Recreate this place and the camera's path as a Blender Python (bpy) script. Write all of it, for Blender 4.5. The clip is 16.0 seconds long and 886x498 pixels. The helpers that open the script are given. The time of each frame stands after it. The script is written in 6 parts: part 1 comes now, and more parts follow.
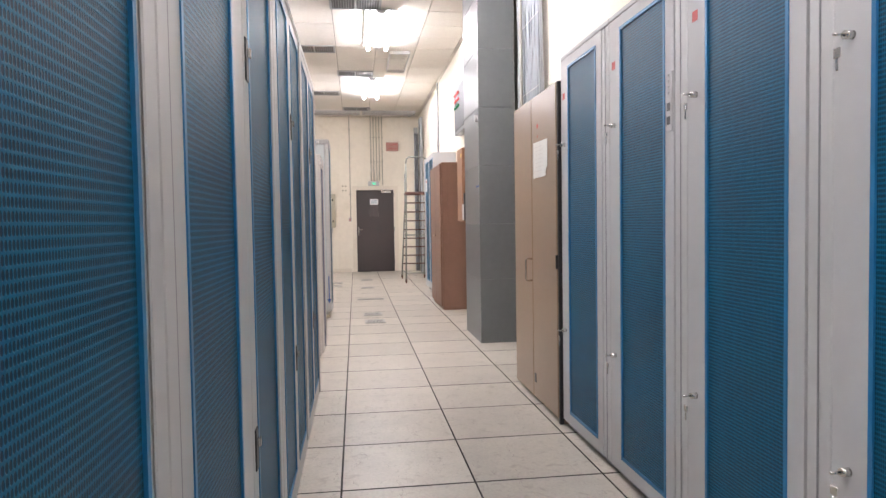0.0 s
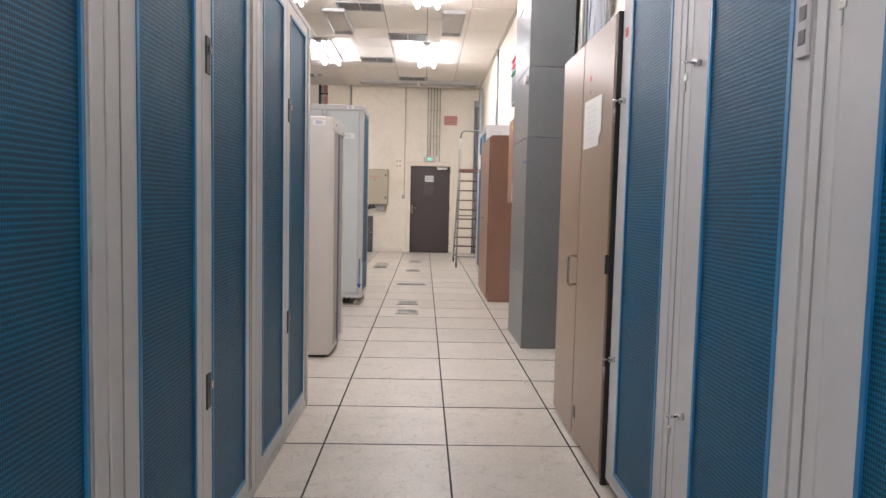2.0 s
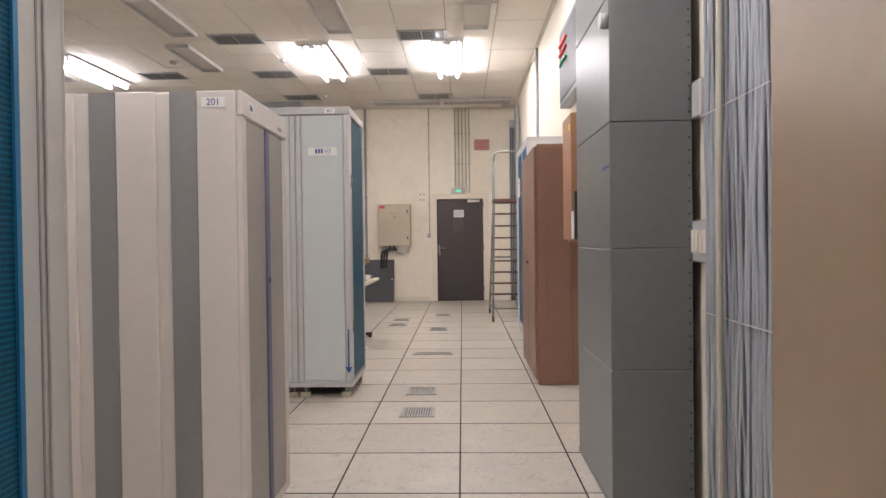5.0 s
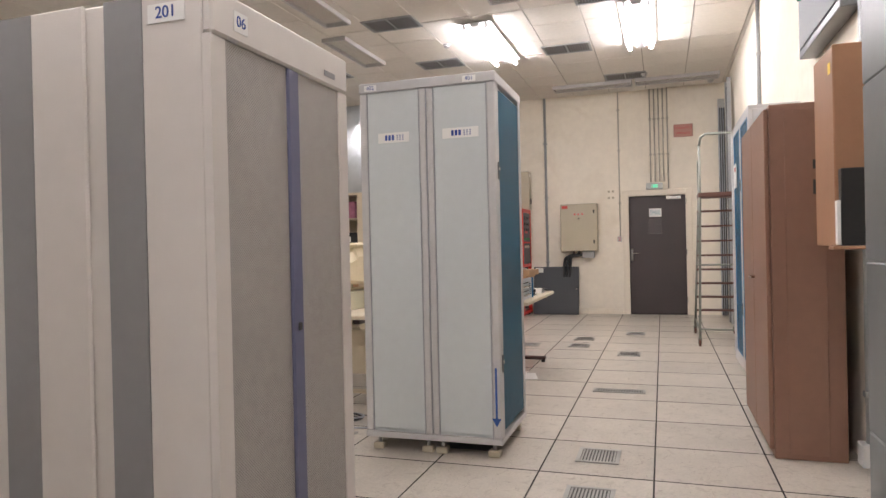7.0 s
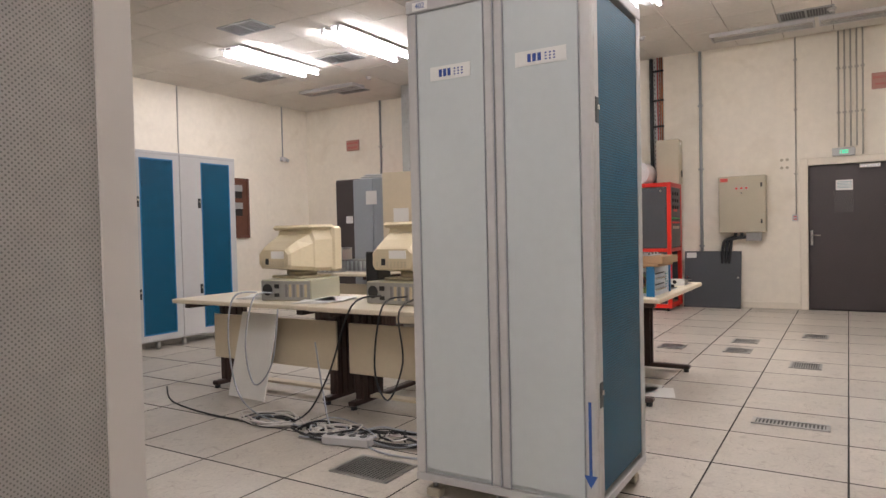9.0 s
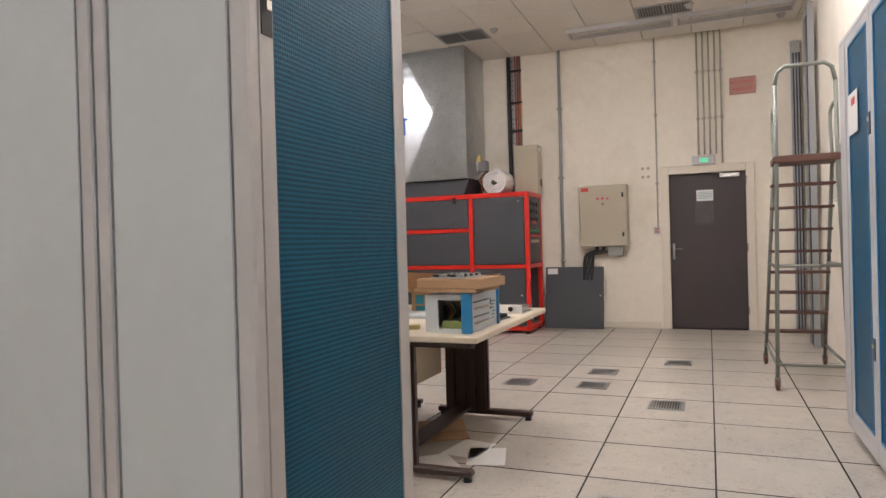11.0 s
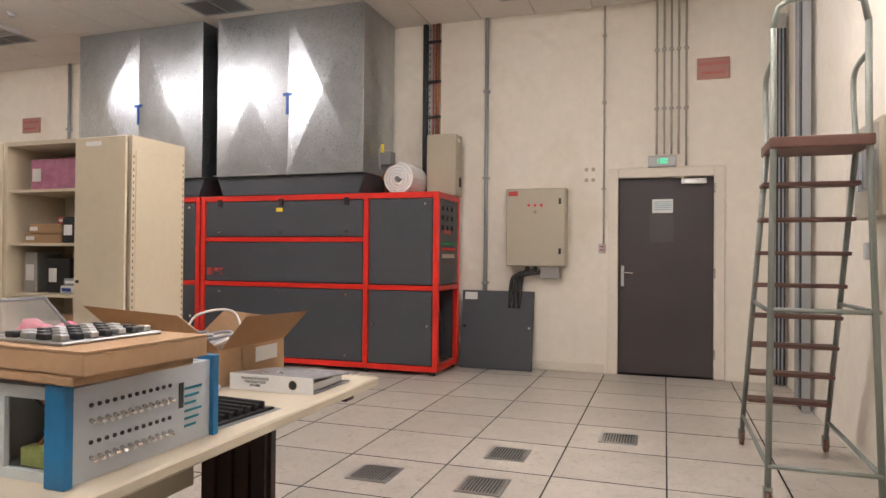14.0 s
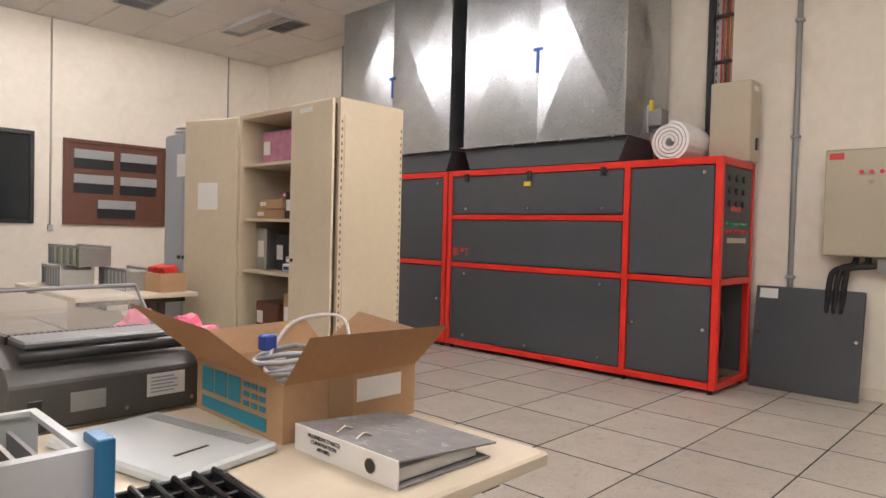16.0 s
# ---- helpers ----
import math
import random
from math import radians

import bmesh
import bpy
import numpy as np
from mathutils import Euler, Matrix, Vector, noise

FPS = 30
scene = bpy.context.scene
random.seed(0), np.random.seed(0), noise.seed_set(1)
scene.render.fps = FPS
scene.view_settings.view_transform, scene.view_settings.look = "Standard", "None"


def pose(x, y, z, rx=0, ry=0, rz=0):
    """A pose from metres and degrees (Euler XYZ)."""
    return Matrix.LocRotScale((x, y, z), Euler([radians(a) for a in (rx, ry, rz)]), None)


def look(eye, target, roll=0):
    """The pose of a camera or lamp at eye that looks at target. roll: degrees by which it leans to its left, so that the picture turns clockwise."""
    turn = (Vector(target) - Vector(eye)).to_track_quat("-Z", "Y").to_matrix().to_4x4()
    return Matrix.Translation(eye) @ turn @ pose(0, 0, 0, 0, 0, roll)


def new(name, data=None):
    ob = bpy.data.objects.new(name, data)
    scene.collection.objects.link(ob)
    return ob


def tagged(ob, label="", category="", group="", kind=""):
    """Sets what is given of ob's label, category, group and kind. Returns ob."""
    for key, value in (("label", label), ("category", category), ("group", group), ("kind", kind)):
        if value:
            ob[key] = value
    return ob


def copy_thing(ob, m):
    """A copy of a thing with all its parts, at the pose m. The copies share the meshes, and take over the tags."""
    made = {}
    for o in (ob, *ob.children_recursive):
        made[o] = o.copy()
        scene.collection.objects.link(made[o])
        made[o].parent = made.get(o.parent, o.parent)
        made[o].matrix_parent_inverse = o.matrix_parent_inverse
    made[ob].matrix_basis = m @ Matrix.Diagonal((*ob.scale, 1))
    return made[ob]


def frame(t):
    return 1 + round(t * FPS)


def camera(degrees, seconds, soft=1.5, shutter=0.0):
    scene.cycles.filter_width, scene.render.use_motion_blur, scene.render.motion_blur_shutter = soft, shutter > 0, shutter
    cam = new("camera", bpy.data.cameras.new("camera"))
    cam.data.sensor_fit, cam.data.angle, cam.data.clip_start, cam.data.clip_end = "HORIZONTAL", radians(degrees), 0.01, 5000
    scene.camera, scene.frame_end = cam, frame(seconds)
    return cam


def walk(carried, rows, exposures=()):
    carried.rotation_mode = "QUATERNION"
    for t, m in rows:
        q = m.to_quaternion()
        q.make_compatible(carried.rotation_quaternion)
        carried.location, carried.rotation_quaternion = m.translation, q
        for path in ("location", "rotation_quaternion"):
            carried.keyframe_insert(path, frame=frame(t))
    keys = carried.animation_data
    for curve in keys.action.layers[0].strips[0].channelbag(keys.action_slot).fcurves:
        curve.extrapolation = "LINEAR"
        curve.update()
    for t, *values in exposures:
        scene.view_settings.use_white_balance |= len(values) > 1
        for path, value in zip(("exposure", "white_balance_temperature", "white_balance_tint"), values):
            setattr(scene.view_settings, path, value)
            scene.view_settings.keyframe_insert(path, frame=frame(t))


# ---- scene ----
cam = camera(67.5, 16.0)
PATH = [
    (0, (0.384, 0.082, 1.174), (0.645, 2.063, 1.096), -0.9),
    (0.5, (0.524, 0.178, 1.204), (0.645, 2.173, 1.135), -0.4),
    (1, (0.64, 0.348, 1.192), (0.681, 2.342, 1.05), 0.8),
    (1.5, (0.695, 0.7, 1.195), (0.743, 2.696, 1.08), 1.4),
    (2, (0.766, 1.036, 1.182), (0.824, 3.031, 1.042), 1.3),
    (2.5, (0.842, 1.43, 1.202), (0.74, 3.425, 1.097), 1.7),
    (3, (0.863, 1.814, 1.235), (0.779, 3.812, 1.194), 0.8),
    (3.5, (0.919, 2.219, 1.212), (0.845, 4.217, 1.167), -0.1),
    (6, (0.926, 4.167, 1.207), (0.866, 6.166, 1.189), -0.8),
    (6.5, (0.922, 4.48, 1.203), (0.733, 6.471, 1.172), -1.9),
    (7, (0.966, 4.81, 1.238), (0.337, 6.709, 1.23), -1.3),
    (7.5, (0.92, 5.097, 1.221), (0.019, 6.881, 1.156), -1.0),
    (8, (0.857, 5.345, 1.243), (-0.246, 7.013, 1.226), -0.8),
    (8.5, (0.871, 5.704, 1.221), (-0.29, 7.331, 1.146), -1.8),
    (9, (0.907, 6.032, 1.207), (-0.137, 7.737, 1.156), -1.3),
    (9.5, (0.871, 6.414, 1.212), (0.04, 8.234, 1.241), -1.6),
    (10, (0.86, 6.739, 1.18), (0.077, 8.579, 1.187), -2.2),
    (12.5, (0.955, 8.577, 1.207), (0.43, 10.507, 1.195), 1.4),
    (13, (0.877, 8.917, 1.21), (0.479, 10.877, 1.238), 1.1),
    (13.5, (0.848, 9.264, 1.196), (0.285, 11.182, 1.193), 0.5),
    (14, (0.885, 9.557, 1.198), (0.25, 11.454, 1.22), 0.5),
    (14.5, (0.811, 9.895, 1.192), (0.223, 11.807, 1.185), 0.6),
    (15, (0.736, 10.116, 1.174), (-0.081, 11.941, 1.166), 0.1),
    (15.5, (0.707, 10.412, 1.201), (-0.521, 11.989, 1.134), 0.8),
    (16, (0.659, 10.663, 1.21), (-0.708, 12.122, 1.158), 1.5),
]
walk(cam, [(t, look(eye, target, roll)) for t, eye, target, roll in PATH], [(0, 0.44, 6300, 10), (2, 0.30, 6300, 10), (3.5, 0.14, 6380, 10), (6, 0.06, 6500, 10), (8.5, 0.0, 6480, 10), (10, -0.08, 6450, 10), (12, 0.03, 6530, 10), (16, 0.06, 6620, 10)])

# ---- world and lamps' strength ----
TUBE = 70.0
world = bpy.data.worlds.new("world")
scene.world = world
world.use_nodes = True
world.node_tree.nodes["Background"].inputs[0].default_value = (0.9, 0.85, 0.75, 1)
world.node_tree.nodes["Background"].inputs[1].default_value = 0.02


# ---- materials ----
def mat(name, col, rough=0.5, metal=0.0, vary=0.06, scale=3.0, grain=0.0, grain_scale=180.0, emit=0.0, stain=None, coat=0.0):
    """A painted or bare surface: base colour, two scales of variation, fine relief, optional stains."""
    m = bpy.data.materials.new(name)
    m.use_nodes = True
    nt = m.node_tree
    b = nt.nodes["Principled BSDF"]
    b.inputs["Roughness"].default_value, b.inputs["Metallic"].default_value = rough, metal
    b.inputs["Coat Weight"].default_value = coat
    if emit:
        b.inputs["Emission Color"].default_value = (*col, 1)
        b.inputs["Emission Strength"].default_value = emit
        b.inputs["Base Color"].default_value = (*col, 1)
        return m
    tc = nt.nodes.new("ShaderNodeTexCoord")
    n1, n2 = nt.nodes.new("ShaderNodeTexNoise"), nt.nodes.new("ShaderNodeTexNoise")
    n1.inputs["Scale"].default_value, n2.inputs["Scale"].default_value = scale, scale * 14
    n1.inputs["Detail"].default_value, n2.inputs["Detail"].default_value = 5, 3
    for n in (n1, n2):
        nt.links.new(tc.outputs["Object"], n.inputs["Vector"])
    add = nt.nodes.new("ShaderNodeMath")
    add.operation = "ADD"
    nt.links.new(n1.outputs["Fac"], add.inputs[0])
    nt.links.new(n2.outputs["Fac"], add.inputs[1])
    ramp = nt.nodes.new("ShaderNodeMapRange")
    ramp.inputs["From Min"].default_value, ramp.inputs["From Max"].default_value = 0.65, 1.35
    ramp.inputs["To Min"].default_value, ramp.inputs["To Max"].default_value = 1 - vary, 1 + vary
    nt.links.new(add.outputs[0], ramp.inputs["Value"])
    mul = nt.nodes.new("ShaderNodeVectorMath")
    mul.operation = "SCALE"
    mul.inputs[0].default_value = col
    nt.links.new(ramp.outputs[0], mul.inputs["Scale"])
    out = mul.outputs[0]
    if stain:
        ns = nt.nodes.new("ShaderNodeTexNoise")
        ns.inputs["Scale"].default_value, ns.inputs["Detail"].default_value, ns.inputs["Distortion"].default_value = stain[1], 8, 1.2
        nt.links.new(tc.outputs["Object"], ns.inputs["Vector"])
        r2 = nt.nodes.new("ShaderNodeMapRange")
        r2.inputs["From Min"].default_value, r2.inputs["From Max"].default_value = 0.56, 0.74
        r2.inputs["To Max"].default_value = stain[2]
        nt.links.new(ns.outputs["Fac"], r2.inputs["Value"])
        mx = nt.nodes.new("ShaderNodeMix")
        mx.data_type = "RGBA"
        nt.links.new(r2.outputs[0], mx.inputs["Factor"])
        nt.links.new(out, mx.inputs["A"])
        mx.inputs["B"].default_value = (*stain[0], 1)
        out = mx.outputs["Result"]
    nt.links.new(out, b.inputs["Base Color"])
    rr = nt.nodes.new("ShaderNodeMapRange")
    rr.inputs["From Min"].default_value, rr.inputs["From Max"].default_value = 0.3, 0.7
    rr.inputs["To Min"].default_value, rr.inputs["To Max"].default_value = max(0.05, rough - 0.03), min(1, rough + 0.03)
    nt.links.new(n1.outputs["Fac"], rr.inputs["Value"])
    nt.links.new(rr.outputs[0], b.inputs["Roughness"])
    if grain:
        n3 = nt.nodes.new("ShaderNodeTexNoise")
        n3.inputs["Scale"].default_value, n3.inputs["Detail"].default_value = grain_scale, 3
        nt.links.new(tc.outputs["Object"], n3.inputs["Vector"])
        bp = nt.nodes.new("ShaderNodeBump")
        bp.inputs["Strength"].default_value, bp.inputs["Distance"].default_value = grain, 0.002
        nt.links.new(n3.outputs["Fac"], bp.inputs["Height"])
        nt.links.new(bp.outputs[0], b.inputs["Normal"])
    return m


def perforated(name, col, hole, pitch, size, rough=0.45, axis="X", row=None):
    """Sheet metal with staggered punched holes over the panel's local x (or y) and z."""
    m = mat(name, col, rough, 0.0, 0.10, 2.5)
    nt = m.node_tree
    b = nt.nodes["Principled BSDF"]
    b.inputs["Specular IOR Level"].default_value = 0.22
    tc = nt.nodes.new("ShaderNodeTexCoord")
    sep, com = nt.nodes.new("ShaderNodeSeparateXYZ"), nt.nodes.new("ShaderNodeCombineXYZ")
    nt.links.new(tc.outputs["Object"], sep.inputs[0])
    nt.links.new(sep.outputs[axis], com.inputs["X"])
    nt.links.new(sep.outputs["Z"], com.inputs["Y"])
    mp = nt.nodes.new("ShaderNodeMapping")
    mp.inputs["Rotation"].default_value = (0, 0, 0 if row else radians(45))
    mp.inputs["Scale"].default_value = (1 / pitch, 1 / (row or pitch), 1)
    nt.links.new(com.outputs[0], mp.inputs["Vector"])
    v = nt.nodes.new("ShaderNodeTexVoronoi")
    v.voronoi_dimensions = "2D"
    v.inputs["Scale"].default_value, v.inputs["Randomness"].default_value = 1.0, 0.0
    nt.links.new(mp.outputs[0], v.inputs["Vector"])
    r = nt.nodes.new("ShaderNodeMapRange")
    r.inputs["From Min"].default_value, r.inputs["From Max"].default_value = size, size + 0.06
    nt.links.new(v.outputs["Distance"], r.inputs["Value"])
    mx = nt.nodes.new("ShaderNodeMix")
    mx.data_type = "RGBA"
    nt.links.new(r.outputs[0], mx.inputs["Factor"])
    mx.inputs["A"].default_value = (*hole, 1)
    old = b.inputs["Base Color"].links[0].from_socket
    nt.links.new(old, mx.inputs["B"])
    nt.links.new(mx.outputs["Result"], b.inputs["Base Color"])
    bp = nt.nodes.new("ShaderNodeBump")
    bp.inputs["Strength"].default_value, bp.inputs["Distance"].default_value = 0.6, 0.002
    nt.links.new(r.outputs[0], bp.inputs["Height"])
    nt.links.new(bp.outputs[0], b.inputs["Normal"])
    return m


def floor_tile_material():
    m = mat("floor_laminate", (0.49, 0.445, 0.385), 0.36, 0, 0.14, 5.0, stain=((0.24, 0.20, 0.16), 14.0, 0.5))
    nt = m.node_tree
    b = nt.nodes["Principled BSDF"]
    info, geo = nt.nodes.new("ShaderNodeObjectInfo"), nt.nodes.new("ShaderNodeNewGeometry")
    add = nt.nodes.new("ShaderNodeMath")
    add.operation = "ADD"
    nt.links.new(info.outputs["Random"], add.inputs[0])
    nt.links.new(geo.outputs["Random Per Island"], add.inputs[1])
    wr = nt.nodes.new("ShaderNodeMath")
    wr.operation = "FRACT"
    nt.links.new(add.outputs[0], wr.inputs[0])
    # each tile takes another part of the pattern
    off = nt.nodes.new("ShaderNodeVectorMath")
    off.operation = "ADD"
    tc = [n for n in nt.nodes if n.type == "TEX_COORD"][0]
    sc = nt.nodes.new("ShaderNodeMath")
    sc.operation = "MULTIPLY"
    sc.inputs[1].default_value = 37.0
    nt.links.new(wr.outputs[0], sc.inputs[0])
    for l in list(nt.links):
        if l.from_node == tc:
            to = l.to_socket
            nt.links.remove(l)
            nt.links.new(off.outputs[0], to)
    nt.links.new(tc.outputs["Object"], off.inputs[0])
    nt.links.new(sc.outputs[0], off.inputs[1])
    # scuffs: thin dark strokes
    wv = nt.nodes.new("ShaderNodeTexNoise")
    wv.inputs["Scale"].default_value, wv.inputs["Detail"].default_value, wv.inputs["Distortion"].default_value = 4.5, 2, 2.5
    mp = nt.nodes.new("ShaderNodeMapping")
    mp.inputs["Scale"].default_value = (3.0, 0.7, 1)
    nt.links.new(off.outputs[0], mp.inputs["Vector"])
    nt.links.new(mp.outputs[0], wv.inputs["Vector"])
    ab = nt.nodes.new("ShaderNodeMath")
    ab.operation = "COMPARE"
    ab.inputs[1].default_value, ab.inputs[2].default_value = 0.64, 0.006
    nt.links.new(wv.outputs["Fac"], ab.inputs[0])
    k = nt.nodes.new("ShaderNodeMath")
    k.operation = "MULTIPLY"
    k.inputs[1].default_value = 0.5
    nt.links.new(ab.outputs[0], k.inputs[0])
    mx = nt.nodes.new("ShaderNodeMix")
    mx.data_type = "RGBA"
    old = b.inputs["Base Color"].links[0].from_socket
    nt.links.new(k.outputs[0], mx.inputs["Factor"])
    nt.links.new(old, mx.inputs["A"])
    mx.inputs["B"].default_value = (0.2, 0.16, 0.13, 1)
    hsv = nt.nodes.new("ShaderNodeHueSaturation")
    mr = nt.nodes.new("ShaderNodeMapRange")
    mr.inputs["To Min"].default_value, mr.inputs["To Max"].default_value = 0.92, 1.06
    nt.links.new(wr.outputs[0], mr.inputs["Value"])
    nt.links.new(mr.outputs[0], hsv.inputs["Value"])
    nt.links.new(mx.outputs["Result"], hsv.inputs["Color"])
    nt.links.new(hsv.outputs[0], b.inputs["Base Color"])
    return m


def clear(name, col=(0.9, 0.9, 0.88), rough=0.15, alpha=0.16):
    m = bpy.data.materials.new(name)
    m.use_nodes = True
    nt = m.node_tree
    b = nt.nodes["Principled BSDF"]
    b.inputs["Base Color"].default_value = (*col, 1)
    b.inputs["Roughness"].default_value = rough
    b.inputs["Alpha"].default_value = alpha
    return m


WALL = mat("wall_paint", (0.83, 0.765, 0.655), 0.75, 0, 0.05, 0.9, 0.25, 90, stain=((0.60, 0.51, 0.38), 1.3, 0.3))
CEIL = mat("ceiling_board", (0.72, 0.68, 0.62), 0.9, 0, 0.05, 1.5, 0.5, 140)
CEIL_EDGE = mat("ceiling_joint", (0.22, 0.19, 0.15), 0.9)
TILE = floor_tile_material()
SLAB = mat("joint_dark", (0.035, 0.03, 0.028), 0.9)
WHITE = mat("cabinet_white", (0.49, 0.48, 0.475), 0.45, 0, 0.03, 1.2, 0.06, 300)
ALU = mat("aluminium_post", (0.52, 0.51, 0.50), 0.45, 0.1, 0.05, 1.5, 0.05, 300)
BLUE = perforated("blue_mesh", (0.002, 0.105, 0.20), (0.002, 0.026, 0.055), 0.0062, 0.36, row=0.0115)
BLUEF = mat("blue_frame", (0.015, 0.15, 0.32), 0.35, 0, 0.08, 3)
PALE = mat("pale_grey_green", (0.55, 0.585, 0.585), 0.40, 0, 0.03, 1.3, 0.05, 260)
LIGHTGREY = mat("warm_light_grey", (0.63, 0.59, 0.555), 0.5, 0, 0.03, 1.0, 0.15, 320)
MIDGREY = mat("mid_grey_strip", (0.24, 0.235, 0.24), 0.5, 0, 0.04, 2)
PURPLE = mat("violet_strip", (0.11, 0.115, 0.195), 0.45, 0, 0.05, 3)
BROWN = mat("brown_paint", (0.27, 0.185, 0.122), 0.30, 0.0, 0.05, 1.2, 0.05, 200)
BROWN2 = mat("brown_cabinet_paint", (0.205, 0.108, 0.072), 0.45, 0, 0.06, 1.5, 0.05, 200)
STEELGREY = mat("grey_painted_steel", (0.155, 0.163, 0.165), 0.36, 0.2, 0.07, 1.2, 0.08, 120)
DOOR = mat("door_dark_brown", (0.052, 0.040, 0.040), 0.45, 0, 0.10, 3, 0.1, 100)
FRAME = mat("door_frame_paint", (0.76, 0.69, 0.58), 0.5, 0, 0.04, 2)
RED = mat("red_paint", (0.62, 0.022, 0.012), 0.35, 0, 0.06, 2)
CHARCOAL = mat("charcoal_panel", (0.052, 0.055, 0.062), 0.5, 0, 0.10, 2.5, 0.2, 200)
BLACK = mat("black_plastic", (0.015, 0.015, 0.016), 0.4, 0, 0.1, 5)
RUBBER = mat("cable_black", (0.02, 0.02, 0.021), 0.55, 0, 0.1, 8)
CABLEGREY = mat("cable_grey", (0.34, 0.36, 0.39), 0.5, 0, 0.08, 8)
CHROME = mat("chrome", (0.75, 0.73, 0.70), 0.2, 1.0, 0.03, 8)
PIPE = mat("grey_conduit", (0.33, 0.34, 0.34), 0.45, 0.2, 0.06, 5)
CONDUIT = mat("cream_conduit", (0.44, 0.41, 0.35), 0.5, 0, 0.05, 5)
COPPER = mat("copper_pipe", (0.42, 0.16, 0.07), 0.35, 0.8, 0.15, 8)
PAPER = mat("paper", (0.78, 0.77, 0.74), 0.8, 0, 0.03, 8)
BEIGE = mat("beige_steel", (0.62, 0.53, 0.385), 0.42, 0, 0.04, 1.5, 0.05, 200)
BEIGE2 = mat("beige_plastic", (0.62, 0.53, 0.36), 0.5, 0, 0.05, 4, 0.1, 300)
GREYCAB = mat("blue_grey_steel", (0.33, 0.36, 0.40), 0.42, 0, 0.04, 2)
DESK = mat("desk_laminate", (0.62, 0.54, 0.41), 0.45, 0, 0.03, 3, 0.04, 300, stain=((0.45, 0.36, 0.25), 6, 0.25))
DESKLEG = mat("desk_dark_brown", (0.042, 0.021, 0.016), 0.4, 0, 0.1, 4)
CARD = mat("cardboard", (0.42, 0.26, 0.14), 0.8, 0, 0.07, 4, 0.15, 120)
INK = mat("blue_print", (0.02, 0.06, 0.28), 0.6)
TEALINK = mat("teal_print", (0.02, 0.22, 0.30), 0.7)
REDSIGN = mat("red_sign", (0.50, 0.05, 0.04), 0.5)
SIGNBACK = mat("sign_grey_red", (0.45, 0.22, 0.18), 0.5, 0, 0.06, 6)
EBOX = mat("switchbox_beige", (0.45, 0.40, 0.30), 0.45, 0, 0.04, 3)
GREEN = mat("exit_green", (0.10, 0.75, 0.42), emit=0.7)
TUBEMAT = mat("fluorescent_tube", (1.0, 0.955, 0.985), emit=TUBE)
WOOD = mat("stained_wood", (0.13, 0.05, 0.03), 0.5, 0, 0.15, 5)
LADDER = mat("ladder_green_grey", (0.23, 0.245, 0.215), 0.42, 0.2, 0.08, 5)
TREAD = mat("ladder_tread", (0.12, 0.055, 0.04), 0.6, 0, 0.2, 6)
DARKGLASS = mat("dark_glass", (0.02, 0.023, 0.025), 0.08)
PINK = mat("pink_plastic", (0.70, 0.14, 0.24), 0.3, 0, 0.15, 12)
FOAM = mat("white_roll", (0.80, 0.80, 0.78), 0.9, 0, 0.04, 12, 0.5, 60)
TAPE = mat("blue_tape", (0.02, 0.08, 0.30), 0.5)
YELLOW = mat("yellow_label", (0.8, 0.55, 0.03), 0.5)
CLEAR = clear("clear_plastic")
POCKET = clear("pocket_film", (0.6, 0.6, 0.6), 0.2, 0.05)
MARBLED = mat("marbled_grey_card", (0.22, 0.21, 0.21), 0.6, 0, 0.25, 30, stain=((0.42, 0.41, 0.40), 25, 0.8))
STEEL = mat("bare_steel", (0.42, 0.42, 0.41), 0.35, 0.8, 0.08, 4)
PCB = mat("circuit_green", (0.24, 0.27, 0.08), 0.5, 0, 0.3, 40)


def galvanised():
    m = mat("galvanised_sheet", (0.46, 0.48, 0.49), 0.30, 0.95, 0.12, 5)
    nt = m.node_tree
    b = nt.nodes["Principled BSDF"]
    tc = [n for n in nt.nodes if n.type == "TEX_COORD"][0]
    v = nt.nodes.new("ShaderNodeTexVoronoi")
    v.inputs["Scale"].default_value = 140
    nt.links.new(tc.outputs["Object"], v.inputs["Vector"])
    r = nt.nodes.new("ShaderNodeMapRange")
    r.inputs["To Min"].default_value, r.inputs["To Max"].default_value = 0.26, 0.34
    nt.links.new(v.outputs["Color"], r.inputs["Value"])
    nt.links.new(r.outputs[0], b.inputs["Roughness"])
    return m


GALV = galvanised()


# ---- building helpers ----
def add_box(bm, x0, x1, y0, y1, z0, z1):
    v = [bm.verts.new((x, y, z)) for z in (z0, z1) for y in (y0, y1) for x in (x0, x1)]
    for f in ((0, 2, 3, 1), (4, 5, 7, 6), (0, 1, 5, 4), (2, 6, 7, 3), (0, 4, 6, 2), (1, 3, 7, 5)):
        bm.faces.new([v[i] for i in f])
    return v


